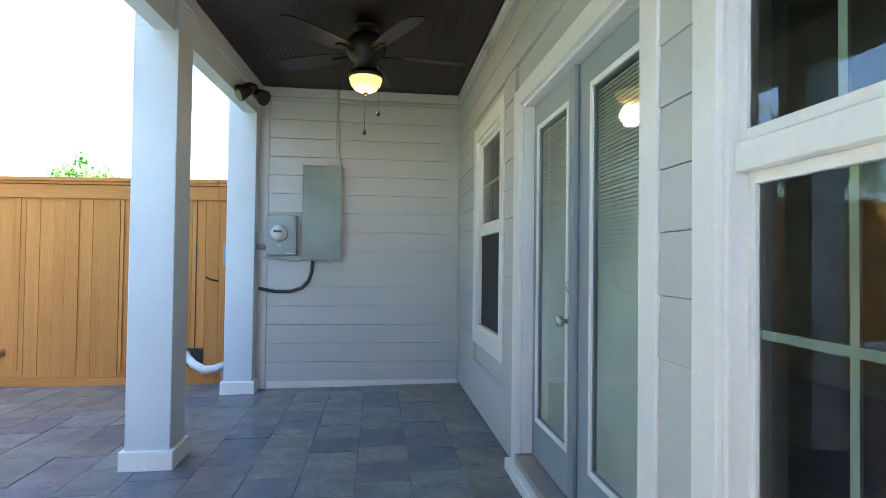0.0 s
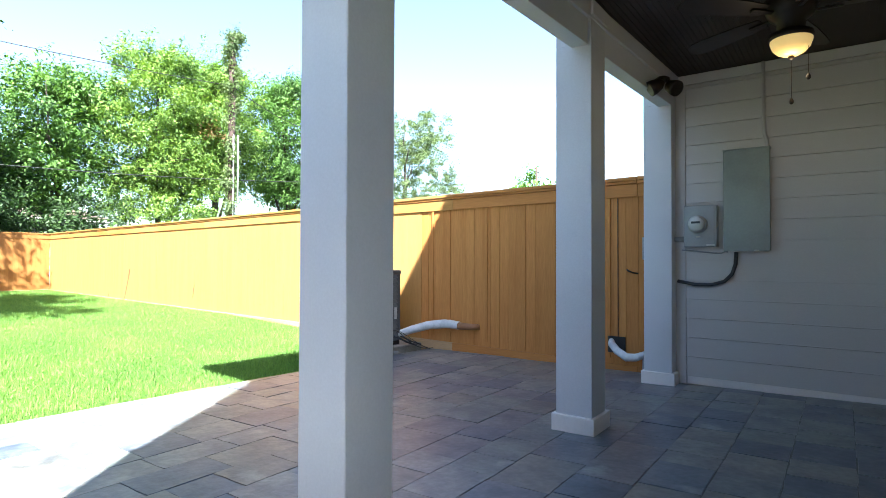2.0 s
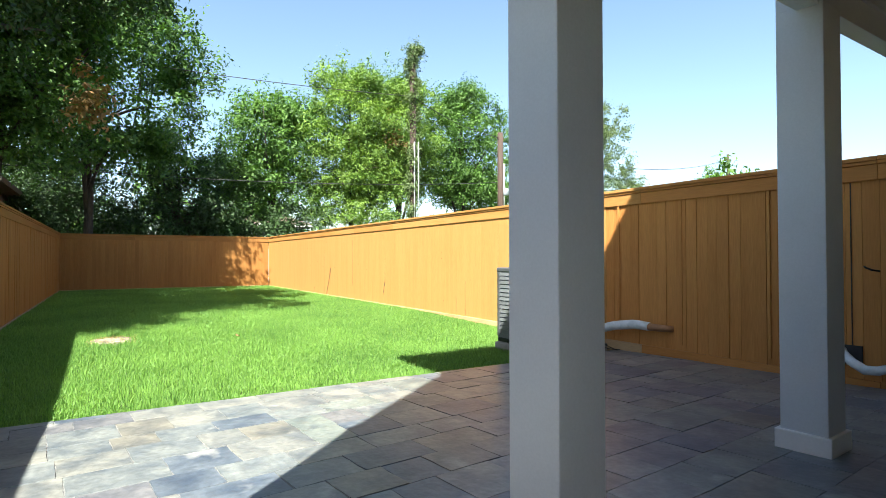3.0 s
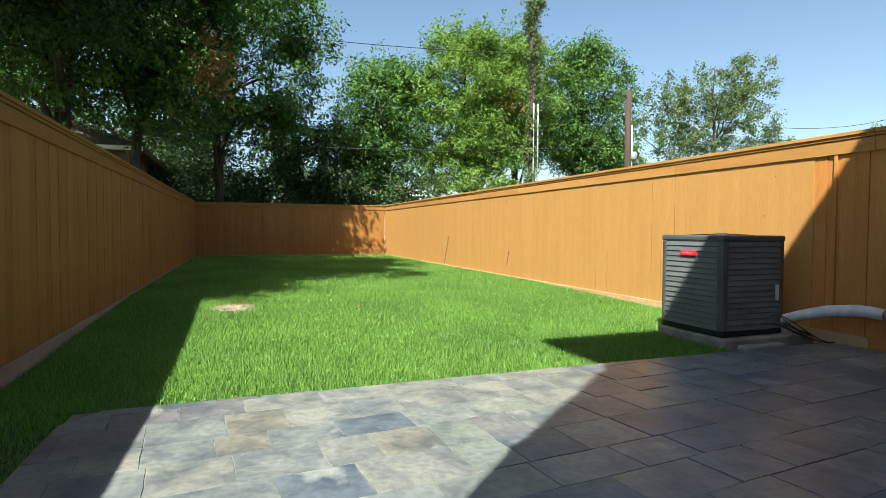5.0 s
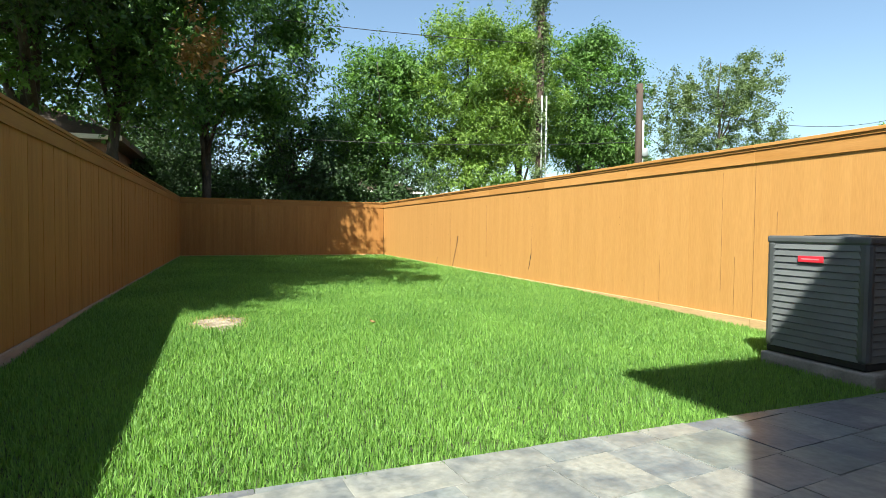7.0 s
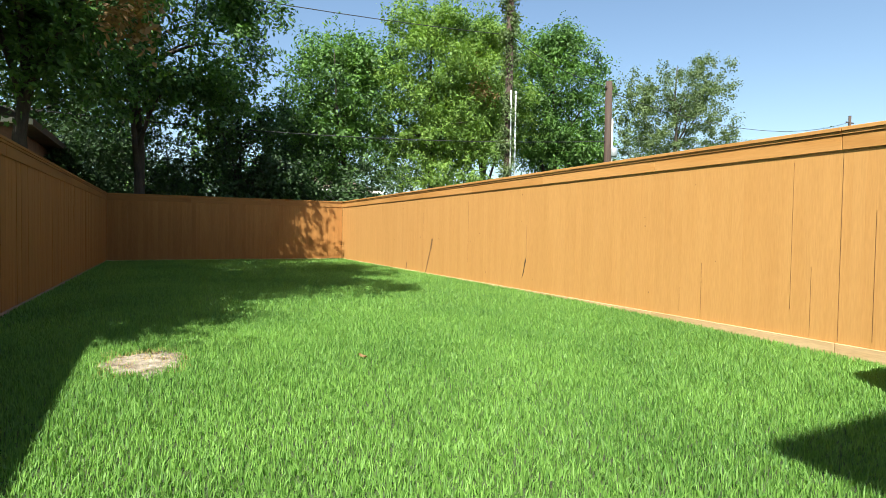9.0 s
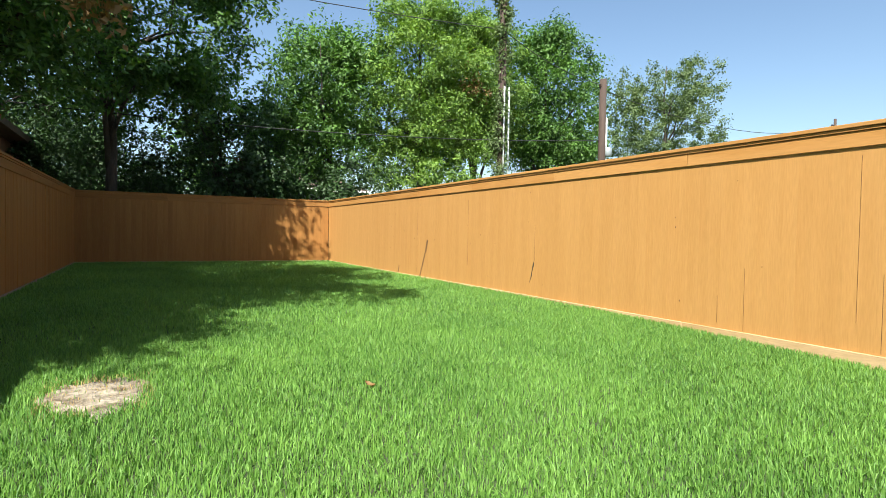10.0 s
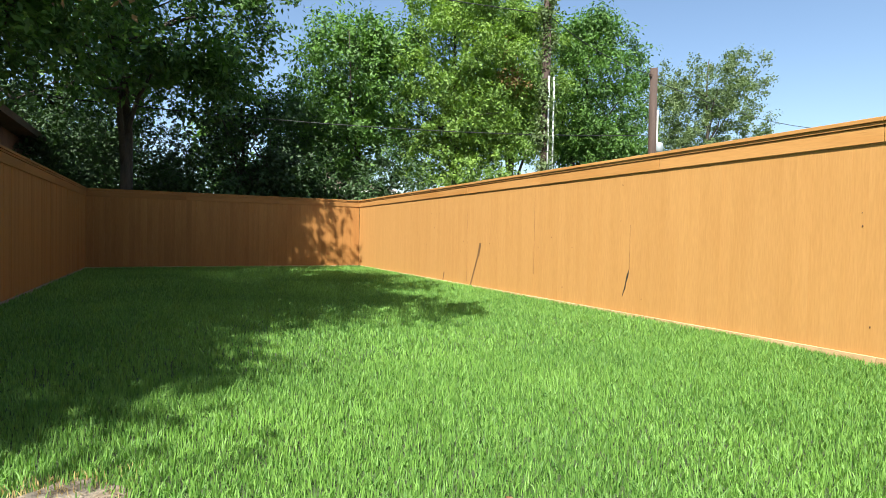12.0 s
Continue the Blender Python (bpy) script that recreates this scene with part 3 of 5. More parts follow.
def ceiling_fan():
    f = thing("ceiling_fan", "dark bronze ceiling fan with a lit glass bowl", "fan", H @ pose(-0.115, 4.06, -0.204) @ Matrix.Scale(1.16, 4))
    part("canopy", lathe(bmesh.new(), [(0.08, 2.753), (0.08, 2.738), (0.05, 2.728), (0.03, 2.725)]), BRONZE, f)
    part("downrod", tube(bmesh.new(), [(0, 0, 2.74), (0, 0, 2.68)], [0.02, 0.02]), BRONZE, f)
    part("motor", lathe(bmesh.new(), [(0.03, 2.72), (0.09, 2.69), (0.125, 2.65), (0.13, 2.60), (0.11, 2.55), (0.07, 2.52), (0.07, 2.46)]), BRONZE, f)
    part("light_fitter", lathe(bmesh.new(), [(0.06, 2.47), (0.105, 2.455), (0.112, 2.435), (0.108, 2.42)]), BRONZE, f)
    part("glass_bowl", lathe(bmesh.new(), [(0.103, 2.425), (0.104, 2.41), (0.092, 2.375), (0.07, 2.35), (0.04, 2.335), (0.012, 2.331)]), LAMPGLASS, f, "lit amber glass bowl")
    part("finial", lathe(bmesh.new(), [(0.006, 2.332), (0.016, 2.327), (0.012, 2.315), (0.004, 2.31)], 16), BRONZE, f)
    bm = bmesh.new()
    out = [(0.16, 0.045), (0.3, 0.062), (0.5, 0.07), (0.6, 0.066), (0.655, 0.04)]
    rim = [(x, w) for x, w in out] + [(x, -w) for x, w in reversed(out)]
    lo = [bm.verts.new((x, y, -0.003)) for x, y in rim]
    hi = [bm.verts.new((x, y, 0.003)) for x, y in rim]
    bm.faces.new(lo[::-1])
    bm.faces.new(hi)
    for i in range(len(rim)):
        j = (i + 1) % len(rim)
        bm.faces.new((lo[i], lo[j], hi[j], hi[i]))
    blade = mesh_of("blade", bm, BLADE)
    arm = mesh_of("blade_arm", box(bmesh.new(), 0.1, 0.24, -0.014, 0.014, -0.016, -0.005, 0.003), BRONZE)
    for k in range(5):
        m = pose(0, 0, 2.575, 0, 0, 8 + 72 * k) @ pose(0, 0, 0, 12, 0, 0)
        part("blade", blade, BLADE, f, m=m)
        part("blade_arm", arm, BRONZE, f, m=m)
    for x, y, z, w in ((-0.005, 0.075, 2.08, 0), (0.08, -0.02, 2.18, 1)):
        part("pull_chain", tube(bmesh.new(), [(x, y, 2.47), (x, y, z + 0.03)], [0.0015, 0.0015], 6), BRONZE, f)
        part("pull_knob", lathe(bmesh.new(), [(0.004, z + 0.035), (0.011, z + 0.02), (0.011, z + 0.008), (0.005, z)], 12, pose(x, y, 0)), BRONZE, f)
    lamp = new("fan_lamp", bpy.data.lights.new("fan_lamp", "POINT"))
    lamp.data.energy, lamp.data.color, lamp.data.shadow_soft_size = 0.55, (1.0, 0.72, 0.4), 0.09
    lamp.matrix_world = H @ pose(-0.115, 4.06, 2.42)


ceiling_fan()


def utility_panel():
    p = thing("breaker_panel", "grey-green electrical panel box on the siding", "utility box", H @ pose(-0.558, YW - 0.008, 0))
    part("panel_body", abox(-0.18, 0.18, -0.1, 0, 1.275, 2.185, 0.005), GALV, p)
    part("panel_door", abox(-0.186, 0.186, -0.112, -0.1, 1.27, 2.19, 0.004), GALV, p)
    part("latch", abox(0.06, 0.1, -0.122, -0.112, 1.262, 1.282, 0.0015), STEEL, p)
    part("rain_hood", abox(-0.19, 0.19, -0.118, 0, 2.19, 2.2, 0.003), GALV, p)


def meter_box():
    p = thing("electric_meter", "grey meter box with a round glass meter", "utility meter", H @ pose(-0.945, YW - 0.008, 0))
    part("box_body", abox(-0.145, 0.145, -0.1, 0, 1.31, 1.705, 0.008), GREYBOX, p)
    part("box_cover", abox(-0.14, 0.125, -0.108, -0.1, 1.32, 1.70, 0.0015), GREYBOX, p)
    m = pose(-0.02, -0.108, 1.525, 90, 0, 0)
    part("meter_ring", lathe(bmesh.new(), [(0.078, 0), (0.084, 0.004), (0.084, 0.022), (0.072, 0.026)], 32, m), STEEL, p)
    part("meter_glass", lathe(bmesh.new(), [(0.072, 0.02), (0.07, 0.075), (0.06, 0.09), (0.02, 0.097)], 32, m), PALETAG, p, "domed meter with a pale dial")
    part("dial_window", abox(-0.055, 0.02, -0.208, -0.2, 1.528, 1.548), BLACKTUBE, p)
    part("seal", abox(-0.035, 0.005, -0.118, -0.108, 1.40, 1.415, 0.002), STEEL, p)
    part("label", abox(0.055, 0.125, -0.111, -0.108, 1.322, 1.336), PALETAG, p)
    part("side_pipe", tube(bmesh.new(), [(-0.25, -0.05, 1.39), (-0.145, -0.05, 1.39)], [0.025, 0.025], 14), GREYBOX, p)


utility_panel()
meter_box()
pts = [(-1.16, YW - 0.05, 0.985), (-1.0, YW - 0.045, 0.955), (-0.86, YW - 0.045, 0.957), (-0.75, YW - 0.045, 0.99), (-0.685, YW - 0.05, 1.06), (-0.655, YW - 0.06, 1.15), (-0.648, YW - 0.06, 1.262)]
thing("flexible_conduit", "black flexible conduit looping below the panel", "conduit", H, tube(bmesh.new(), pts, [0.017] * len(pts), 10), BLACKTUBE)
pts = [(-0.425, YW - 0.035, 2.985), (-0.425, YW - 0.035, 2.45), (-0.418, YW - 0.035, 2.33), (-0.4, YW - 0.035, 2.26), (-0.396, YW - 0.035, 2.2)]
thing("rigid_conduit", "painted conduit from ceiling to the panel", "conduit", H, tube(bmesh.new(), pts, [0.015] * len(pts), 10), SIDING)
pts = [(-1.12, YW - 0.04, 1.285), (-0.9, YW - 0.04, 1.262), (-0.78, YW - 0.04, 1.25), (-0.74, YW - 0.04, 1.268), (-0.72, YW - 0.04, 1.262)]
thing("ground_cable", "thin grey cable under the meter box", "cable", H, tube(bmesh.new(), pts, [0.006] * len(pts), 8), GREYBOX)
fl = thing("flood_light", "dark twin security light on the porch beam", "lamp", H @ pose(-1.12, 4.9, 2.66) @ Matrix.Scale(1.1, 4))
part("mount", lathe(bmesh.new(), [(0.055, 0.08), (0.055, 0.1), (0.03, 0.115)], 20), BRONZE, fl)
for s in (-1, 1):
    part("head", lathe(bmesh.new(), [(0.02, 0), (0.045, 0.03), (0.06, 0.09), (0.062, 0.12), (0.05, 0.12)], 20, pose(0.02, 0.05 * s, 0.06, 120, 0, 60 * s)), BRONZE, fl)

# ---- fences ----
rng = random.Random(4)


def fence(name, label, m, length, frieze_cuts, proud, base_from=0.0, wood=CEDAR, rail=CEDAR_LONG, shade_from=99.0, kick=None):
    """A board fence seen from its face: m puts x along it, the face at y = 0 looking to -y. Boards, frieze, cap, base board and posts."""
    f = thing(name, label, "fence", m, kind="structure")
    boards = [mesh_of("board", abox(-0.0695, 0.0695, 0.0, 0.019, 0.03, FT - 0.06), w) for w in (wood, CEDAR_RED_SHADE)]
    x = 0.0
    while x < length - 0.02:
        w = rng.choice((0.139, 0.139, 0.139, 0.115))
        w = min(w, length - x)
        part("board", boards[x > shade_from], wood, f, m=pose(x + w / 2, rng.uniform(0.0, proud(x)), rng.uniform(-0.004, 0.004)) @ Matrix.Diagonal(((w - proud(x) * 0.25) / 0.139, 1, 1, 1)))
        x += w
    cuts = [0.0, *frieze_cuts, length]
    for a, b in zip(cuts, cuts[1:]):
        rail = CEDAR_RED_SHADE_LONG if a > shade_from else rail
        part("frieze_board", abox(a + 0.002, b - 0.002, -0.017, -0.002, FT - 0.215, FT - 0.075, 0.003), rail, f)
        part("cap_board", abox(a + 0.002, b - 0.002, -0.042, 0.09, FT - 0.038, FT, 0.004), rail, f)
        part("cap_moulding", abox(a + 0.002, b - 0.002, -0.028, 0.03, FT - 0.07, FT - 0.039, 0.003), rail, f)
        if b > base_from:
            part("base_board", abox(max(a, base_from) + 0.002, b - 0.002, -0.026, -0.002, -0.13, 0.035, 0.004), rail if a > shade_from else kick or rail, f)
    part("backing", abox(0, length, 0.036, 0.05, -0.2, FT - 0.08), wood, f)
    return f


# x runs from the far end for the right fence, so that its face looks to -y
fr = fence("fence_right", "tall orange-brown stained cedar board fence, sunlit", pose(FF, FR, 0), 24.6, (2.3, 4.75, 7.1, 9.55, 12.0, 14.4, 16.65, 19.3, 21.9), lambda x: 0.012 if x > 18.6 else 0.0012, shade_from=18.6, kick=PALE_KICK)
fl_ = fence("fence_left", "tall orange-brown stained cedar board fence, shaded", pose(1.5, FL - 0.1, 0, 0, 0, 179.6), 25.8, (2.4, 4.8, 7.2, 9.6, 12.0, 14.4, 16.8, 19.2, 21.6, 24.0), lambda x: 0.006, wood=CEDAR_SHADED, rail=CEDAR_SHADED_LONG, kick=KICKBOARD)
ff = fence("fence_far", "tall orange-brown cedar fence closing the yard", pose(FF, FL, 0, 0, 0, 90), FR - FL, (2.45, 4.95), lambda x: 0.004, wood=CEDAR_SHADED, rail=CEDAR_SHADED_LONG, kick=PALE_KICK)
for o in (fr, fl_, ff):
    o["group"] = "yard fence"
bm = bmesh.new()
for z0, z1, x0, x1, w0, w1 in ((0.24, 0.36, 11.41, 11.45, 0.004, 0.022), (0.36, 0.42, 11.45, 11.465, 0.022, 0.012), (0.42, 0.53, 11.465, 11.49, 0.012, 0.03), (0.53, 0.6, 11.49, 11.52, 0.03, 0.004)):
    lo = [bm.verts.new(p) for p in ((x0, -0.003, z0), (x0 + w0, -0.003, z0), (x0 + w0, 0.01, z0), (x0, 0.01, z0))]
    hi = [bm.verts.new(p) for p in ((x1, -0.003, z1), (x1 + w1, -0.003, z1), (x1 + w1, 0.01, z1), (x1, 0.01, z1))]
    for k in range(4):
        bm.faces.new((lo[k], lo[(k + 1) % 4], hi[(k + 1) % 4], hi[k]))
part("board_crack", bm, WIRE, fr, "dark split in a board")
for sx, z0, z1, w in ((11.53, 0.6, 1.2, 0.0015), (16.66, 0.05, FT - 0.22, 0.002), (16.4, 0.05, 0.75, 0.0015), (16.2, 0.3, 1.8, 0.001), (15.14, 0.05, 0.72, 0.001), (14.83, 0.1, 0.4, 0.001), (16.95, 0.1, 1.3, 0.0015), (9.4, 0.4, 1.7, 0.0015), (7.1, 0.1, 1.5, 0.0015)):
    part("seam", abox(sx, sx + w, -0.002, 0.012, z0, z1), SEAM, fr, "dark open seam between boards")
knot_rng = random.Random(12)
knot = mesh_of("knot", lathe(bmesh.new(), [(0.012, 0.0), (0.011, 0.002), (0.004, 0.003)], 10, pose(0, 0, 0, 90, 0, 0)), SEAM)
for _ in range(26):
    part("knot", knot, SEAM, fr, m=pose(knot_rng.uniform(5, 18.4), -0.001, knot_rng.uniform(0.2, 1.8)) @ Matrix.Diagonal((knot_rng.uniform(0.3, 0.7), 1, knot_rng.uniform(0.4, 1.1), 1)))
# a branch's cast shadow, painted as flat dark strips on the boards
bm = bmesh.new()
for x0, z0, x1, z1, w in ((7.24, 0.03, 7.52, 0.62, 0.05), (7.52, 0.62, 7.6, 0.88, 0.075), (6.0, 0.03, 6.06, 0.22, 0.04)):
    bm.faces.new([bm.verts.new(p) for p in ((x0, -0.0035, z0), (x0 + w, -0.0035, z0), (x1 + w, -0.0035, z1), (x1, -0.0035, z1))])
part("stain", bm, BRANCH_SHADOW, fr, "dark slanting branch shadow painted on the boards")
for bx, w in ((18.9, 0.035), (19.85, 0.04), (20.45, 0.03), (20.9, 0.035), (21.55, 0.04)):
    part("batten", abox(bx, bx + w, -0.012, -0.001, 0.1, FT - 0.22, 0.002), CEDAR_RED_SHADE, fr)
# gate in the right fence beside the column
part("gate_edge", abox(21.672, 21.68, -0.006, 0.0, 0.3, FT - 0.22), WIRE, fr, "dark gap beside the gate")
part("gate_handle", tube(bmesh.new(), [(21.78, -0.002, 1.08), (21.81, -0.05, 1.07), (21.86, -0.055, 1.05), (21.9, -0.002, 1.04)], [0.009] * 4, 8), BRONZE, fr, "brown metal gate handle")
thing("junction_box", "small pale grey utility box on the fence", "utility box", pose(-2.24, FR, 0), abox(-0.08, 0.08, -0.09, -0.002, 1.19, 1.43, 0.006), GREYBOX)


def ac_unit():
    u = thing("air_conditioner", "dark grey louvred condenser unit on a pad", "air conditioner", pose(-6.02, 4.94, 0.0))
    s, h = 0.43, 1.04
    part("core", abox(-s + 0.045, s - 0.045, -s + 0.045, s - 0.045, 0.02, h - 0.06), ACBLACK, u, "black coil behind the louvres")
    post = mesh_of("corner_post", abox(-0.048, 0.048, -0.048, 0.048, 0.05, h - 0.045, 0.034), ACDARK)
    for sx in (-1, 1):
        for sy in (-1, 1):
            part("corner_post", post, ACDARK, u, m=pose(sx * (s - 0.048), sy * (s - 0.048), 0))
    part("base_pan", abox(-s + 0.012, s - 0.012, -s + 0.012, s - 0.012, 0.0, 0.06, 0.015), ACBLACK, u)
    bm = abox(-s - 0.002, s + 0.002, -s - 0.002, s + 0.002, h - 0.072, h - 0.005, 0.02)
    part("top_cover", bm, ACDARK, u)
    bm = bmesh.new()
    for r in (0.08, 0.14, 0.2, 0.26, 0.32):
        ring = [(r * math.cos(a), r * math.sin(a), h + 0.008 - 0.014 * (r / 0.33) ** 2) for a in [k * math.tau / 32 for k in range(33)]]
        tube(bm, ring, [0.004] * 33, 5, False)
    part("fan_grille", bm, ACBLACK, u)
    part("fan_hub", lathe(bmesh.new(), [(0.1, h - 0.01), (0.1, h + 0.006), (0.06, h + 0.013), (0.02, h + 0.015)]), ACBLACK, u)
    slat = bmesh.new()
    n = 2 * (s - 0.062)
    q = [slat.verts.new(p) for p in ((-n / 2, 0.0, 0.0), (n / 2, 0.0, 0.0), (n / 2, -0.034, 0.003), (-n / 2, -0.034, 0.003), (-n / 2, -0.024, 0.0555), (n / 2, -0.024, 0.0555), (n / 2, 0.0, 0.0562), (-n / 2, 0.0, 0.0562))]
    for i in (0, 2, 4):
        slat.faces.new((q[i], q[i + 1], q[i + 2], q[i + 3]))
    slat = mesh_of("louvre", slat, ACLOUVRE)
    for k in range(4):
        for i in range(16):
            part("louvre", slat, ACLOUVRE, u, m=pose(0, 0, 0, 0, 0, 90 * k) @ pose(0, -s + 0.035, 0.06 + i * 0.0573))
    # badge and tag on the faces that look to the patio and the lawn
    part("badge", abox(-0.13, 0.08, -s - 0.012, -s + 0.006, 0.815, 0.868, 0.004), REDPLATE, u, "red maker's plate")
    part("badge_lettering", abox(-0.1, 0.05, -s - 0.0135, -s - 0.012, 0.837, 0.848), PINKTAG, u, "pinkish bar of lettering")
    part("rating_tag", abox(s - 0.004, s + 0.006, 0.3, 0.345, 0.36, 0.52, 0.002), PALETAG, u, "pale rating label")


ac_unit()
bm = abox(-6.47, -5.52, 4.49, 5.72, -0.2, -0.004, 0.02)
thing("equipment_pad", "rough concrete pad under the condenser", "concrete pad", None, bm, CONCRETE)
bm = abox(-5.495, -5.38, 4.6, 5.15, -0.2, -0.05, 0.025)
thing("edging_block", "worn concrete block beside the pad", "concrete block", None, bm, CONCRETE)
pts = [(-5.66, 5.3, 0.12), (-5.5, 5.5, 0.2), (-5.3, 5.62, 0.265), (-5.05, 5.68, 0.3), (-4.95, 5.69, 0.3), (-4.82, 5.7, 0.292)]
lp = thing("line_set", "white wrapped refrigerant pipes into the fence", "pipe")
part("wrapped_pipe", tube(bmesh.new(), pts, [0.045, 0.055, 0.06, 0.062, 0.058, 0.055], 12), WHITEWRAP, lp)
part("pipe_sleeve", tube(bmesh.new(), [(-4.84, 5.7, 0.29), (-4.74, 5.71, 0.286), (-4.62, 5.75, 0.282), (-4.56, 5.82, 0.28)], [0.05, 0.045, 0.042, 0.04], 12), TAPE, lp, "brown taped pipe end")
for k, dy in enumerate((-0.07, 0.02)):
    run = [(-5.62, 5.28 + dy, 0.14), (-5.56, 5.36 + dy, 0.1), (-5.5, 5.45 + dy, 0.04), (-5.47, 5.54 + dy, 0.005), (-5.46, 5.62 + dy, -0.02)]
    part("thin_line", tube(bmesh.new(), run, [0.013 - 0.003 * k] * 5, 8), BLACKTUBE, lp)
for k, (dy, dz) in enumerate(((-0.06, 0.02), (0.02, -0.03))):
    ends = Vector((-5.62, 5.24 + dy, 0.17 + dz)), Vector((-5.3 + 0.05 * k, 5.66, 0.0))
    run = [ends[0].lerp(ends[1], q / 10) + Vector((0, -0.1 * math.sin(q * 0.314), 0.07 * math.sin(q * 0.45 + k))) for q in range(11)]
    part("loose_wire", tube(bmesh.new(), run, [0.005] * 11, 6), WIRE, lp)
pts = [(-2.7, 5.80, 0.29), (-2.66, 5.7, 0.27), (-2.56, 5.62, 0.21), (-2.44, 5.58, 0.16), (-2.34, 5.58, 0.17), (-2.22, 5.62, 0.22)]
lq = thing("wrapped_elbow_pipe", "white wrapped pipe through a fence notch", "pipe")
part("wrapped_pipe", tube(bmesh.new(), pts, [0.03, 0.038, 0.042, 0.044, 0.04, 0.034], 12), WHITEWRAP, lq)
part("notch", abox(-2.74, -2.54, 5.785, 5.8, 0.16, 0.34), WIRE, lq, "dark notch cut in the boards")
part("stub_pipe", tube(bmesh.new(), [(-2.26, 5.6, -0.02), (-2.26, 5.6, 0.16)], [0.018, 0.018], 10), GREYBOX, lq)

# stepping stone in the lawn: one flat ragged slab with a rumpled, layered face
bm = bmesh.new()
SX, SY = -9.7, -0.1
rows = []
for q in range(9):
    k = q / 8
    ring = []
    for n in range(44):
        t = n * math.tau / 44
        r = 1 + 0.13 * math.sin(3 * t + 0.8) + 0.07 * math.sin(7 * t) + 0.04 * math.sin(13 * t + 1)
        x, y = SX + 0.42 * k * r * math.cos(t), SY + 0.31 * k * r * math.sin(t)
        h = 0.022 + 0.016 * noise.noise((7 * x, 11 * y, 0)) + 0.009 * noise.noise((23 * x, 31 * y, 4)) + 0.004 * noise.noise((60 * x, 60 * y, 9)) - 0.02 * k ** 6
        ring.append(bm.verts.new((x, y, lawn_z(SX) + h)) if q else None)
    rows.append(ring)
mid = bm.verts.new((SX, SY, lawn_z(SX) + 0.024))
skirt = [bm.verts.new((v.co.x, v.co.y, lawn_z(SX) - 0.06)) for v in rows[8]]
for n in range(44):
    m = (n + 1) % 44
    bm.faces.new((mid, rows[1][n], rows[1][m]))
    for q in range(1, 8):
        bm.faces.new((rows[q][n], rows[q + 1][n], rows[q + 1][m], rows[q][m]))
    bm.faces.new((rows[8][n], skirt[n], skirt[m], rows[8][m]))
thing("stepping_stone", "broken sandy flagstone sunk in the lawn", "stone", None, bm, STONE)
# ---- beyond the fences ----


def building(name, label, x0, x1, y0, y1, z, rise, wall_mat, windows):
    b = thing(name, label, "house")
    part("wall", abox(x0, x1, y0, y1, -0.4, z), wall_mat, b)
    e = 0.5
    bm = bmesh.new()
    r = [bm.verts.new(p) for p in ((x0 - e, y0 - e, z), (x1 + e, y0 - e, z), (x1 + e, y1 + e, z), (x0 - e, y1 + e, z))]
    r2 = [bm.verts.new((v.co.x, v.co.y, z + 0.18)) for v in r]
    cy, k = (y0 + y1) / 2, min((y1 - y0), (x1 - x0)) / 2
    t = [bm.verts.new((x0 + k, cy, z + rise)), bm.verts.new((x1 - k + 0.01, cy, z + rise))]
    bm.faces.new(r[::-1])
    for i in range(4):
        bm.faces.new((r[i], r[(i + 1) % 4], r2[(i + 1) % 4], r2[i]))
    bm.faces.new((r2[0], r2[1], t[1], t[0]))
    bm.faces.new((r2[1], r2[2], t[1]))
    bm.faces.new((r2[2], r2[3], t[0], t[1]))
    bm.faces.new((r2[3], r2[0], t[0]))
    part("roof", bm, ROOFING, b, "brown shingle roof")
    part("gutter", abox(x1 + e, x1 + e + 0.12, y0 - e, y1 + e, z + 0.02, z + 0.15, 0.01), TRIM, b, "white painted eave gutter")
    for wx, wy, along in windows:
        w = part("window", abox(wx - (0.5 if along else 0.03), wx + (0.5 if along else 0.03), wy - (0.03 if along else 0.5), wy + (0.03 if along else 0.5), 1.4, 2.6, 0.01), TRIM, b)
        part("pane", abox(wx - (0.42 if along else 0.04), wx + (0.42 if along else 0.04), wy - (0.04 if along else 0.42), wy + (0.04 if along else 0.42), 1.48, 2.52), SCREEN, w)
    return b


building("neighbour_house", "brown brick house with a shingle roof, shaded", -28.0, -22.1, -12.0, -3.4, 3.55, 2.2, BRICKFAR, ((-24.0, -3.4, True), (-26.5, -3.4, True), (-22.1, -4.4, False), (-22.1, -7.4, False)))
building("neighbour_shed", "grey walled building behind the trees", -41.0, -36.0, 5.5, 11.0, 3.2, 1.6, GREYWALL, ((-36.0, 8.0, False),))


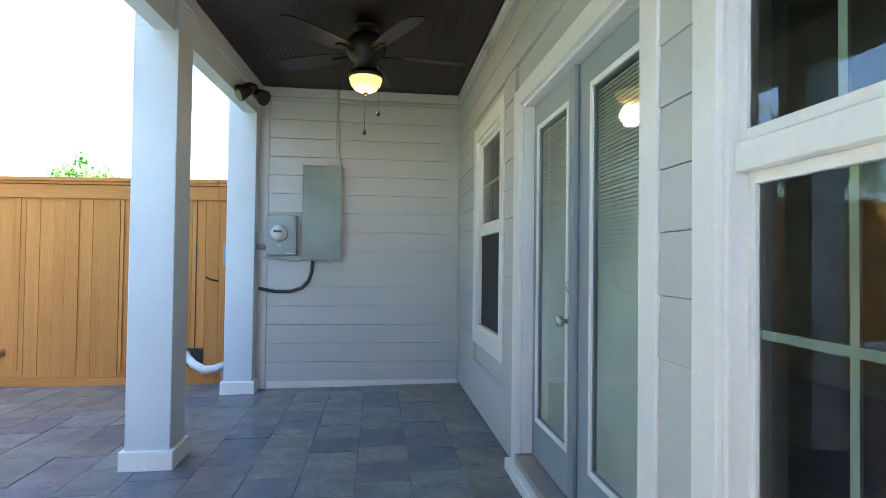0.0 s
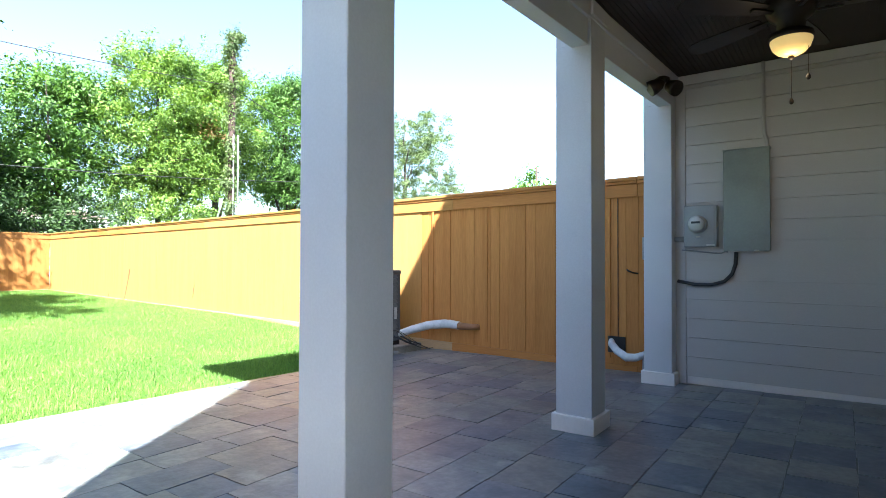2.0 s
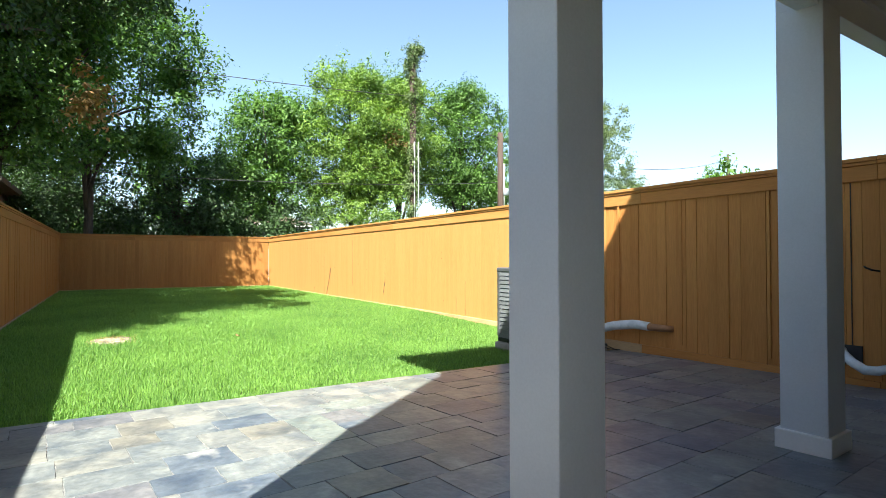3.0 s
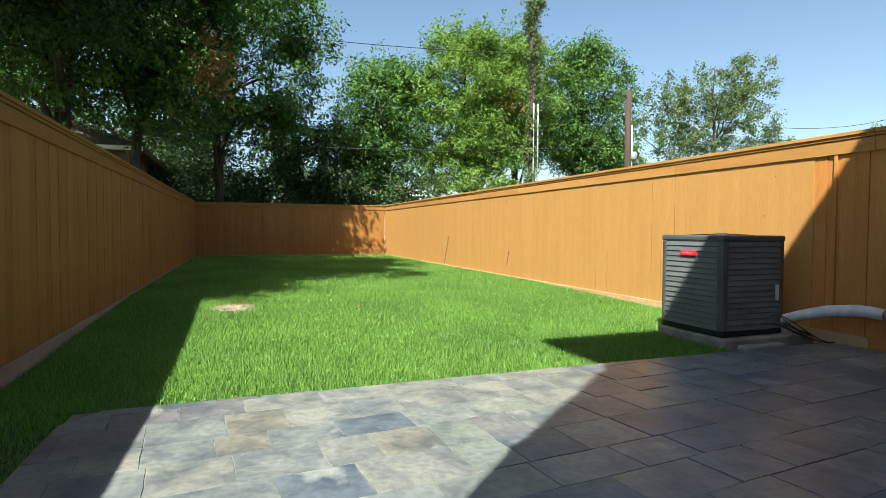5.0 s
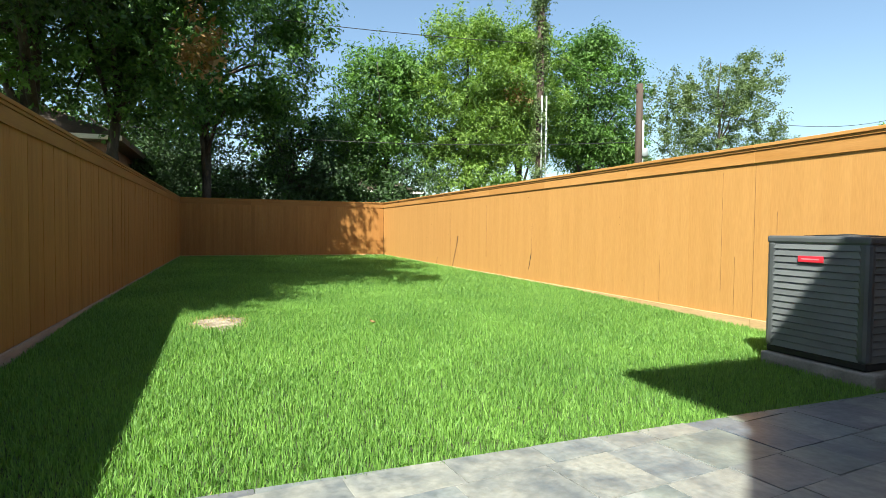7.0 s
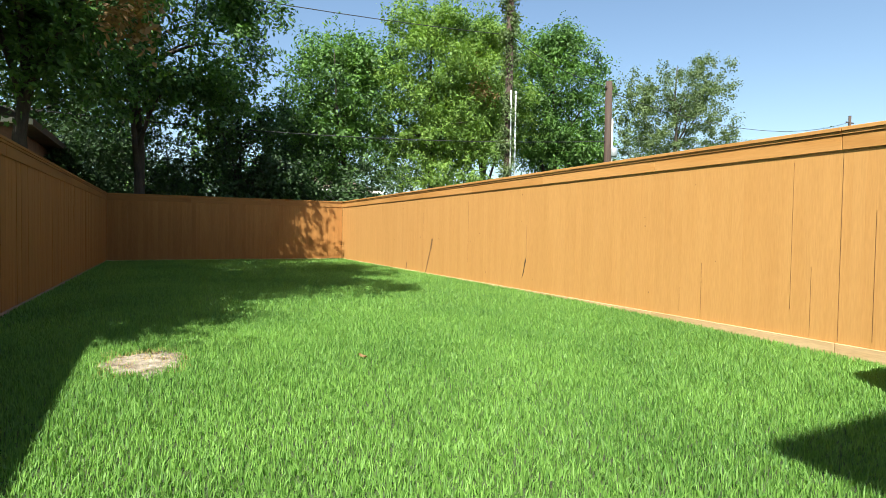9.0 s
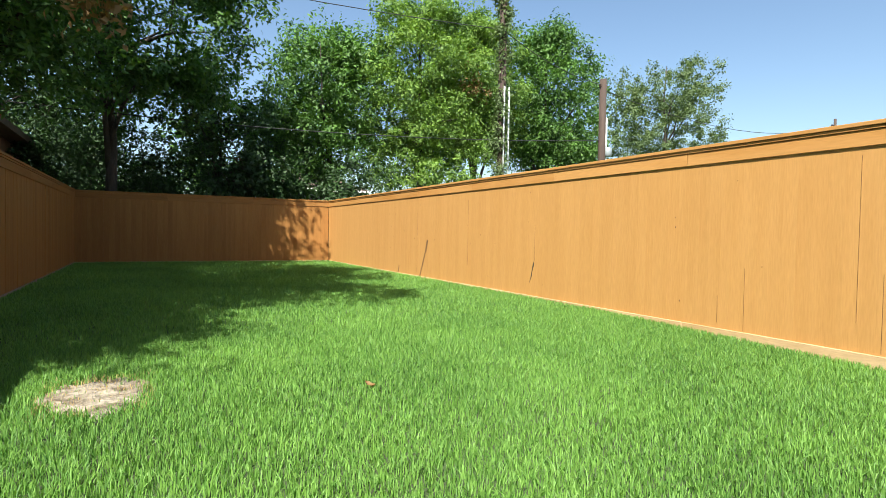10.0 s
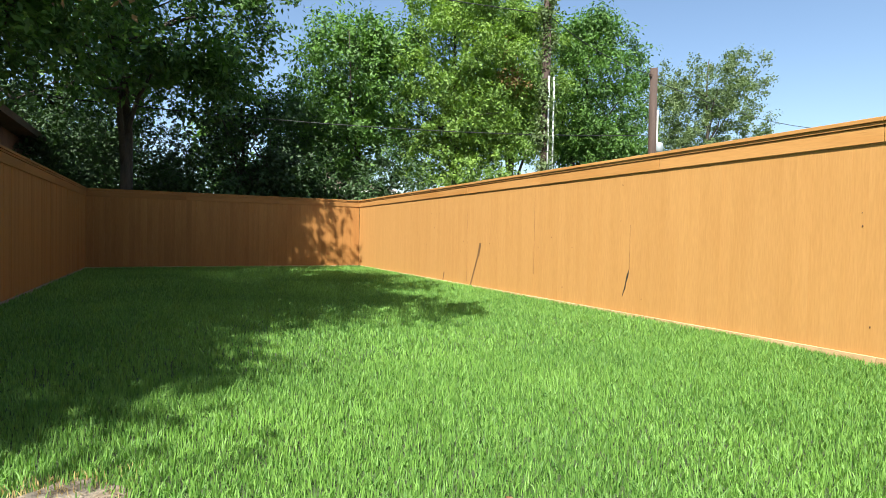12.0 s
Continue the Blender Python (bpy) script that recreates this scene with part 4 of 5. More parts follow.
def crown_mesh(name, blobs, count, leaf, seed, material, droop=0.25, clump=0.75, per=130, fill=0.12):
    """Leaves in sprays on the outside of many clumps, which fill blobs (centre, radii) unevenly, with gaps and a dark inside."""
    g = np.random.default_rng(seed)
    mids, radii = np.array([b[0] for b in blobs], float), np.array([b[1] for b in blobs], float)
    vol = radii.prod(1) ** 0.8
    nc = max(count // per, 8)
    pick = g.choice(len(blobs), nc, p=vol / vol.sum())
    d = g.normal(size=(nc, 3))
    d /= np.linalg.norm(d, axis=1)[:, None]
    r = g.uniform(0.3, 1.1, nc) ** 0.55
    cen = mids[pick] + d * r[:, None] * radii[pick]
    size = (g.uniform(0.45, 1.3, nc) * clump)[:, None] * np.array([1, 1, 0.62])
    shoot = (d[:, 2] > 0.45) & (g.random(nc) < 0.45)
    size[shoot] *= (0.55, 0.55, 2.1)
    nt = max(count // 8, 20)
    which = g.integers(0, nc, nt)
    o = g.normal(size=(nt, 3))
    o[:, 2] += 0.35
    o /= np.linalg.norm(o, axis=1)[:, None]
    twig = cen[which] + o * size[which] * (g.uniform(0.25, 1.15, nt) ** 0.5)[:, None]
    twig[:, 2] -= droop * np.linalg.norm(o[:, :2], axis=1) * size[which][:, 0]
    own = g.integers(0, nt, count)
    p = twig[own] + o[own] * (g.uniform(-1.6, 0.8, count) * leaf)[:, None] + g.normal(size=(count, 3)) * leaf * 0.55
    core = g.random(count) < fill
    inner = cen[g.integers(0, nc, count)]
    near_c = mids[np.argmin(((inner[:, None] - mids[None]) ** 2).sum(2), axis=1)]
    inner = near_c + (inner - near_c) * g.uniform(0.2, 0.75, count)[:, None] + g.normal(size=(count, 3)) * 0.25 * clump
    p = np.where(core[:, None], inner, p)
    n = o[own] * 0.7 + g.normal(size=(count, 3)) * 0.5 + (0, 0, 0.45)
    n /= np.linalg.norm(n, axis=1)[:, None]
    a = np.cross(n, g.normal(size=(count, 3)))
    a[:, 2] -= 0.25
    a /= np.linalg.norm(a, axis=1)[:, None]
    b = np.cross(a, n)
    b /= np.linalg.norm(b, axis=1)[:, None]
    ln = leaf * (g.uniform(0.65, 1.4, count) * np.where(core, 1.35, 1.0))[:, None]
    wd = ln * 0.24
    v = np.stack([p, p + a * ln * 0.45 + b * wd + n * wd * 0.35, p + a * ln, p + a * ln * 0.45 - b * wd + n * wd * 0.35], 1).reshape(-1, 3)
    i = np.arange(count)[:, None] * 4
    return soup(name, v, np.concatenate([i + [0, 1, 2], i + [0, 2, 3]]), material), cen


def tree(label, x, y, blobs, count, leaf, seed, material, trunk=0.22, fork=2.5, dead=None, clump=0.75, lean=(0, 0), limbs=7, reach=(), thick=230):
    """A tapered trunk that forks into limbs reaching into the crown, and the crown of single leaves."""
    t = thing("tree", label, "tree", pose(x, y, -0.35))
    g = random.Random(seed)
    me, cen = crown_mesh("crown", blobs, count, leaf, seed, material, clump=clump, fill=0.3 if material in (LEAF_SHADED, LEAF_DEEP) else 0.12)
    top = max(b[0][2] + b[1][2] * 0.5 for b in blobs)
    bm = bmesh.new()
    stem = [(0, 0, -0.2)]
    for k in range(1, 7):
        s = k / 6
        stem.append((lean[0] * s + g.uniform(-0.12, 0.12), lean[1] * s + g.uniform(-0.12, 0.12), top * s))
    tube(bm, stem, [trunk * (1.25 if k == 0 else 1 - 0.14 * k) for k in range(7)], 10)
    for k in range(limbs):
        c = cen[g.randrange(len(cen))]
        z = g.uniform(fork, max(fork + 0.5, min(top * 0.7, float(c[2]))))
        s = z / top
        a = Vector((lean[0] * s, lean[1] * s, z))
        e = Vector([float(q) for q in c])
        mid = (a + e) / 2 + Vector((g.uniform(-0.3, 0.3), g.uniform(-0.3, 0.3), g.uniform(0, 0.5)))
        r = trunk * (0.55 - 0.3 * s)
        tube(bm, [a, (a + mid) / 2 + Vector((0, 0, 0.05)), mid, (mid + e) / 2, e], [r, r * 0.8, r * 0.6, r * 0.4, r * 0.15], 7)
        for _ in range(3):
            f = Vector([float(q) for q in cen[g.randrange(len(cen))]])
            if (f - mid).length < 3.5:
                tube(bm, [mid, (mid + f) / 2 + Vector((0, 0, 0.15)), f], [r * 0.4, r * 0.25, r * 0.08], 5)
    for c, r in reach:
        a, e = Vector((lean[0] * 0.6, lean[1] * 0.6, top * 0.6)), Vector(c)
        up = (a + e) / 2 + Vector((0, 0, 0.7))
        tube(bm, [a, (a + up) / 2 + Vector((0, 0, 0.2)), up, (up + e) / 2 + Vector((0, 0, 0.1)), e], [trunk * k for k in (0.5, 0.4, 0.3, 0.2, 0.06)], 7)
    part("trunk", bm, BARK, t, "dark rough bark")
    part("crown", me, material, t)
    # branches out of view, added to cast shade on lawn and far fence
    for k, (c, r) in enumerate(reach):
        part("shade_branch", crown_mesh("shade_branch", ((c, r),), int(thick * r[0] * r[1] * math.pi), leaf * 1.3, seed + 70 + k, material, clump=0.55, per=60)[0], material, t)["kind"] = "stuff"
    if dead:
        part("dead_foliage", crown_mesh("dead_foliage", dead, 420, leaf, seed + 50, LEAF_DEAD, clump=0.6)[0], LEAF_DEAD, t, "brown dying leaves")
    return t


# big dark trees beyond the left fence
tree("tall dark leafy tree overhanging the fence", -11.8, -4.6, (((0, 0.4, 8.6), (4.2, 3.6, 3.6)), ((-1.5, 1.4, 6.9), (3.4, 2.6, 1.9)), ((1.5, 0.2, 10.6), (2.6, 2.6, 2.0))), 46000, 0.125, 11, LEAF_SHADED, 0.32, 3.0, reach=(((2.0, 2.7, 8.8), (2.3, 2.0, 0.8)), ((-0.9, 3.6, 8.9), (2.4, 1.9, 0.8))))
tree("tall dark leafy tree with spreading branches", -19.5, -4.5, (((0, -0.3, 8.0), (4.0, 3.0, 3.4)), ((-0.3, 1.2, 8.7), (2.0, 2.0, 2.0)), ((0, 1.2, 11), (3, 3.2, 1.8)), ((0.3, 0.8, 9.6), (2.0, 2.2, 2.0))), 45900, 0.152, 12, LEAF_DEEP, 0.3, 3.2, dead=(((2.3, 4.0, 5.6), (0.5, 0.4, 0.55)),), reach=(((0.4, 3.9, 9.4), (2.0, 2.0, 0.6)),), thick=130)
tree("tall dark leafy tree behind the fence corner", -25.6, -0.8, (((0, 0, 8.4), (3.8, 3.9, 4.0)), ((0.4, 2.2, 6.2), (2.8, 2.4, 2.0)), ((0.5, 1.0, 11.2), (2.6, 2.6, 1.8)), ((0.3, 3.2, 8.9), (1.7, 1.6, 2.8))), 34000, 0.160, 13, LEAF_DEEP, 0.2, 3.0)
tree("big dark tree behind the neighbour's house", -25.5, -10.5, (((0, 0, 8.5), (4.5, 4.5, 4.2)), ((2.5, 3.0, 6.5), (3.0, 3.0, 2.4)), ((4.5, -1.5, 7.5), (3.5, 3.0, 3.0))), 36000, 0.19, 28, LEAF_SHADED, 0.3, 3.0)
# third blob, here and in the next tree: unseen, added for lawn shade
tree("mid-height dark tree behind the fence", -15.6, -5.2, (((0, 0.2, 7.8), (3.0, 2.6, 2.4)), ((0.4, 1.0, 6.6), (2.6, 1.8, 1.2)), ((1.2, 5.2, 8.2), (1.7, 1.5, 0.8))), 30000, 0.13, 25, LEAF_SHADED, 0.2, 2.4, reach=(((-0.4, 3.7, 9.4), (2.3, 2.0, 0.8)),))
tree("dark leafy tree reaching over the fence", -9.0, -5.6, (((0, 0.6, 7.4), (2.8, 2.8, 2.8)), ((-0.6, 1.2, 6.4), (2.2, 2.0, 1.2)), ((1.9, 1.4, 8.2), (1.4, 1.0, 0.7))), 32000, 0.125, 26, LEAF_SHADED, 0.22, 2.6, reach=(((3.2, 1.2, 8.3), (1.1, 1.0, 0.5)),))
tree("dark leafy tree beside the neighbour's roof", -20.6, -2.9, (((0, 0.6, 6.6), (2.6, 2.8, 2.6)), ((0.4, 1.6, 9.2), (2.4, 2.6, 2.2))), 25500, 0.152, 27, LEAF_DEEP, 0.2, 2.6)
tree("dark leafy tree beyond the neighbour's house", -33.0, -3.6, (((0, 0, 6.2), (2.6, 3.4, 3.6)), ((0.4, -0.6, 8.8), (2.4, 3.0, 2.2))), 15000, 0.17, 29, LEAF_SHADED, 0.2, 2.6)
tree("dark understorey tree behind the far fence", -27.5, 2.6, (((0, 0, 4.6), (2.2, 2.4, 2.4)), ((0, 1.0, 3.4), (2.0, 2.0, 1.2))), 15300, 0.137, 14, LEAF_SHADED, 0.14, 1.4)
tree("dark understorey tree in deep shade", -29.6, -1.6, (((0, 0, 4.0), (2.6, 2.6, 2.0)), ((0, 1.4, 3.0), (2.0, 2.0, 1.2))), 13600, 0.137, 15, LEAF_SHADED, 0.14, 1.4)
# the bright green row behind the far fence
tree("leafy green tree lit by the sun", -29.0, 7.2, (((0, 0, 7.0), (2.6, 2.9, 3.1)), ((0, -1.6, 4.8), (2.2, 2.4, 2.4)), ((0.2, 0.4, 8.8), (1.8, 2.2, 1.4))), 42000, 0.16, 16, LEAF_MID, 0.18, 2.0)
tree("tall yellow-green leafy tree lit by the sun", -27.6, 10.9, (((0, 0, 8.1), (2.6, 2.9, 3.3)), ((0, 0.4, 5.0), (2.4, 2.9, 2.4)), ((0, -0.3, 10.7), (1.8, 1.9, 1.4))), 54000, 0.138, 17, LEAF_YELLOW, 0.18, 2.0, dead=(((1.2, 1.9, 8.4), (0.7, 0.9, 1.4)),))
tree("tall yellow-green leafy tree beside the pole", -28.4, 14.2, (((0, 0, 8.4), (2.4, 2.6, 3.2)), ((0, 0.1, 6.6), (2.1, 2.4, 1.6)), ((0, -0.2, 10.9), (1.8, 1.8, 1.2))), 48000, 0.138, 18, LEAF_YELLOW, 0.18, 2.0)
tree("dense deep green tree lit by the sun", -28.2, 18.4, (((0, 0.2, 8.4), (2.5, 3.0, 3.6)), ((0, 0.7, 5.9), (2.2, 2.6, 1.6)), ((0, -0.2, 10.8), (1.6, 1.7, 1.3))), 46000, 0.155, 19, LEAF_MID, 0.18, 2.0)
tree("slender grey-green tree with an open crown", -33.5, 33.4, (((0, -4.4, 9.6), (1.8, 2.2, 3.2)), ((0, 0, 10.4), (2.6, 3.4, 3.4)), ((0, 3.4, 12.1), (2.2, 3.0, 3.2)), ((0, 1.5, 6.0), (2.4, 3.4, 2.0)), ((0, -2.2, 7.6), (2.0, 2.0, 2.4)), ((0, 5.6, 8.4), (1.6, 1.8, 2.0)), ((0, 4.6, 6.4), (1.6, 2.2, 1.6))), 44000, 0.165, 20, LEAF_GREY, 0.2, 3.5, clump=0.6)
tree("low bushy green tree behind the fence", -31.5, 23.8, (((0, 0, 4.8), (2.0, 3.0, 1.8)),), 9000, 0.144, 21, LEAF_GREY, 0.14, 1.5)
tree("small far tree above the fence", -30.0, 46.6, (((0, 0, 8.2), (1.6, 1.8, 1.3)), ((0, 0.4, 6.0), (1.8, 2.0, 1.6))), 4420, 0.182, 22, LEAF_MID, 0.14, 3.5)
tree("small far tree showing above the fence", -9.6, 15.6, (((0, 0, 3.75), (0.6, 0.55, 0.65)),), 900, 0.16, 23, LEAF_MID, 0.09, 1.4, clump=0.3)
tree("small yellow-green tree above the fence", -4.2, 16.5, (((0, 0, 3.6), (0.8, 0.7, 0.7)),), 1800, 0.128, 24, LEAF_YELLOW, 0.09, 1.4, clump=0.4)
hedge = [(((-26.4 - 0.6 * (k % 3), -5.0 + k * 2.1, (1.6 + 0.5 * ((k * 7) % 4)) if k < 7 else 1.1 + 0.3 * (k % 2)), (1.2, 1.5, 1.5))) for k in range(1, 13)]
sh = new("shrubbery", crown_mesh("shrubbery", hedge, 34000, 0.15, 31, LEAF_SHADED, clump=0.8, per=90)[0])
tagged(sh, "dense dark shrubs crowding behind the far fence", "shrubs", kind="stuff")
wood = [(((-52.0 - 4 * (k % 3), -40.0 + k * 7.0, (2.2 if k > 6 else 4.4) + 0.8 * ((k * 5) % 3)), (4.0, 5.0, 2.6 if k > 6 else 4.6))) for k in range(20)]
wd = new("far_woods", crown_mesh("far_woods", wood, 22000, 0.5, 32, LEAF_MID, clump=1.6)[0])
tagged(wd, "distant green woods beyond the neighbours", "woods", kind="stuff")


def utility_pole(label, x, y, top, r):
    p = thing("utility_pole", label, "utility pole", pose(x, y, 0), group="utility poles")
    part("pole", tube(bmesh.new(), [(0, 0, -0.4), (0, 0, top * 0.5), (0, 0, top)], [r * 1.2, r * 1.1, r], 12), POLEWOOD, p)
    return p


p = utility_pole("brown wooden utility pole with grey conduit", -23.6, 17.75, 7.85, 0.15)
part("conduit", tube(bmesh.new(), [(0.05, 0.2, 3.7), (0.05, 0.2, 6.2)], [0.04, 0.04], 10), PALETAG, p)
part("transformer", lathe(bmesh.new(), [(0.13, 4.5), (0.17, 4.55), (0.17, 4.85), (0.13, 4.9)], 16, pose(0.1, 0.26, 0)), GREYBOX, p)
part("crossarm", abox(-0.06, 0.06, -0.2, 0.2, 7.5, 7.62, 0.01), POLEWOOD, p)
p = utility_pole("thin far utility pole above the fence", -30.0, 49.2, 10.8, 0.1)
part("crossarm", abox(-0.05, 0.05, -0.5, 0.5, 10.2, 10.3, 0.01), POLEWOOD, p)
p = utility_pole("tall utility pole swallowed by climbing vines", -23.6, 12.45, 11.2, 0.14)
for dy in (0.1, 0.32):
    part("conduit", tube(bmesh.new(), [(0.2, dy - 0.12, 2.4), (0.2, dy - 0.12, 6.75)], [0.03, 0.03], 8), PALETAG, p)
vine = [((0.1 * math.sin(k), 0.12 * math.cos(2 * k), 2.6 + k * 0.45), (0.24, 0.24, 0.34)) for k in range(19)] + [((0, 0.1, 11.2), (0.42, 0.45, 0.4))]
part("vines", crown_mesh("vines", vine, 8000, 0.12, 41, LEAF_GREY, clump=0.3, per=40)[0], LEAF_GREY, p, "grey-green climbing vines")


def wire(a, b, sag, r=0.016):
    a, b = Vector(a), Vector(b)
    pts = [a.lerp(b, k / 14) - Vector((0, 0, sag * 4 * (k / 14) * (1 - k / 14))) for k in range(15)]
    thing("overhead_wire", "thin black overhead power line", "wire", None, tube(bmesh.new(), pts, [r] * 15, 5), WIRE, group="overhead wires")


wire((-24.5, -12, 9.2), (-23.6, 12.45, 9.0), 0.5)
wire((-23.6, 12.45, 9.0), (-23.6, 17.75, 7.6), 0.3)
wire((-26.5, -12, 5.2), (-23.6, 17.75, 5.2), 0.7)
wire((-23.6, 17.75, 7.4), (-30.0, 49.2, 10.3), 1.2)

# ---- pieces, last ----


def siding(wall_ob, m, length_from, length_to, holes, axis):
    """Lap siding: tilted planks with an exposure of 0.185 m, cut at openings."""
    cache = {}
    z, e = 0.075, 0.185
    while z < 2.88:
        z1 = min(z + e, 2.885)
        cuts = [(length_from, length_to)]
        for a, b, c, d in holes:
            if c < z1 and d > z:
                cuts = [q for s in cuts for q in ((s[0], min(s[1], a)), (max(s[0], b), s[1])) if q[1] - q[0] > 0.01]
        for a, b in cuts:
            key = (round(a, 3), round(b, 3), round(z1 - z, 3))
            if key not in cache:
                bm = bmesh.new()
                h = z1 - z
                prof = ((0.0, 0.0), (-0.024, 0.0), (-0.024, 0.004), (-0.0185, h - 0.003), (0.0, h - 0.003))
                ends = []
                for s in (a + 0.001, b - 0.001):
                    ends.append([bm.verts.new((s, o, zz) if axis == "x" else (o, s, zz)) for o, zz in prof])
                for i in range(5):
                    j = (i + 1) % 5
                    bm.faces.new((ends[0][i], ends[0][j], ends[1][j], ends[1][i]))
                bm.faces.new(ends[0][::-1])
                bm.faces.new(ends[1])
                cache[key] = mesh_of("siding_plank", bm, SIDING)
            part("siding_plank", cache[key], SIDING, wall_ob, m=m @ pose(0, 0, z))
        z += e


cw = 0.117
siding(side, pose(0, YW - 0.001, 0), -1.088, XW - 0.031, (), "x")
siding(wall, pose(XW - 0.001, 0, 0), YL, YW - 0.033, [(W1[0] - cw, W1[1] + cw, W1[2] - cw, W1[3] + cw), (D1[0] - 0.117, D1[1] + 0.117, 0, D1[3] + 0.102), (W2[0] - 0.11, W2[1] + 0.11, W2[2] - 0.11, W2[3] + 0.11)], "y")

# slates: strips along the house, cut to random lengths, trimmed at the lawn


def clip(poly, f):
    """Keeps the part of a polygon where f >= 0."""
    out = []
    for i, p in enumerate(poly):
        q = poly[(i + 1) % len(poly)]
        a, b = f(p), f(q)
        if a >= 0:
            out.append(p)
        if (a >= 0) != (b >= 0):
            t = a / (a - b)
            out.append((p[0] + t * (q[0] - p[0]), p[1] + t * (q[1] - p[1])))
    return out


def slab(bm, poly, lift):
    cx, cy = sum(p[0] for p in poly) / len(poly), sum(p[1] for p in poly) / len(poly)
    rings = []
    for k, dz in ((1.0, -0.03), (1.0, lift - 0.004), (0.992, lift)):
        rings.append([bm.verts.new((cx + (x - cx) * k, cy + (y - cy) * k, patio_z(x) + dz)) for x, y in poly])
    n = len(poly)
    for a, b in zip(rings, rings[1:]):
        for i in range(n):
            bm.faces.new((a[i], a[(i + 1) % n], b[(i + 1) % n], b[i]))
    bm.faces.new(rings[-1])


rng = random.Random(9)
near, rest = 0, bmesh.new()
xh = XW - 0.005
while xh > -6.2:
    w = rng.choice((0.29, 0.31, 0.36, 0.4)) if xh < -1.0 else 0.318
    yh = -1.9 + rng.uniform(0, 0.3)
    while yh < 6.3:
        ln = rng.choice((0.28, 0.34, 0.42, 0.5, 0.38)) if xh < -1.0 else rng.choice((0.305, 0.305, 0.305, 0.22, 0.4))
        g = 0.002
        quad = [(xh - w + g, yh + g), (xh - g, yh + g), (xh - g, yh + ln - g), (xh - w + g, yh + ln - g)]
        ring = []
        for k in range(4):
            (xa, ya), (xb, yb) = quad[k], quad[(k + 1) % 4]
            for t in (0.0, 0.33, 0.67):
                ring.append((xa + t * (xb - xa) + rng.uniform(-0.004, 0.004), ya + t * (yb - ya) + rng.uniform(-0.004, 0.004)))
        quad = ring
        if xh > -1.15:
            quad = clip(quad, lambda p: YW - 0.022 - p[1])
        poly = [tuple((H @ Vector((x, y, 0)))[:2]) for x, y in quad]
        poly = clip(poly, lambda p: p[0] - EDGE - 0.01) if len(poly) > 2 else []
        poly = clip(poly, lambda p: FR - 0.035 - p[1]) if len(poly) > 2 else []
        poly = clip(poly, lambda p: p[1] - SIDE - 0.01) if len(poly) > 2 else []
        poly = clip(poly, lambda p: (p[0] - EDGE) * 0.75 + (p[1] - SIDE) - 0.2) if len(poly) > 2 else []
        if len(poly) > 2:
            lift = rng.uniform(0.001, 0.006)
            cx, cy = poly[0]
            if near < 400 and -5.6 < cx < 0.6 and -0.4 < cy < 5.9 and (xh < -1.4 or cy > 1.5):
                bm = bmesh.new()
                slab(bm, poly, lift)
                part("slate_slab", bm, SLATE, patio)
                near += 1
            else:
                slab(rest, poly, lift)
        yh += ln
    xh -= w
part("slate_field", rest, SLATE, patio, "more slate slabs of the patio")["kind"] = "stuff"


def grass_blades(name, x0, x1, y0, y1, per_m2, height, width, seed, material, hole=True):
    g = np.random.default_rng(seed)
    n = int((x1 - x0) * (y1 - y0) * per_m2)
    x, y = g.uniform(x0, x1, n), g.uniform(y0, y1, n)
    if hole:
        keep = ((x + 9.7) / 0.44) ** 2 + ((y + 0.1) / 0.32) ** 2 > np.where(g.random(n) < 0.05, 0.0, g.uniform(0.45, 1.1, n))
        keep &= ~((x > -6.46) & (y > 4.5))
        x, y = x[keep], y[keep]
    n = len(x)
    s = np.clip((EDGE - x) / 7.0, 0, 1)
    z = np.where(x < EDGE, -0.125 + 0.11 * s * s * (3 - 2 * s), np.maximum(0.0205 * (x + 1.3) - 0.06, -0.13)) - 0.01
    patch = 0.5 + 0.5 * np.sin(x * 2.1 + 1.3 * np.sin(y * 1.7)) * np.sin(y * 2.6 + np.sin(x * 1.1))
    h = height * g.uniform(0.6, 1.25, n) * (0.93 + 0.14 * patch)
    a = g.uniform(0, math.tau, n)
    b = a + g.normal(1.57, 0.5, n)
    wx, wy = np.cos(a) * width / 2, np.sin(a) * width / 2
    lean = h * np.abs(g.normal(0.0, 0.42, n))
    dx, dy = np.cos(b) * lean, np.sin(b) * lean
    base = np.stack([x, y, z], 1)
    side_ = np.stack([wx, wy, 0 * wx], 1)
    mid = base + np.stack([dx * 0.35, dy * 0.35, h * 0.6], 1)
    tip = base + np.stack([dx, dy, h * (1 - 0.2 * (lean / h) ** 2)], 1)
    v = np.stack([base - side_, base + side_, mid + side_ * 0.8, mid - side_ * 0.8, tip], 1).reshape(-1, 3)
    i = np.arange(n)[:, None] * 5
    f = np.concatenate([i + [0, 1, 2], i + [0, 2, 3], i + [3, 2, 4]])
    return soup(name, v, f, material)


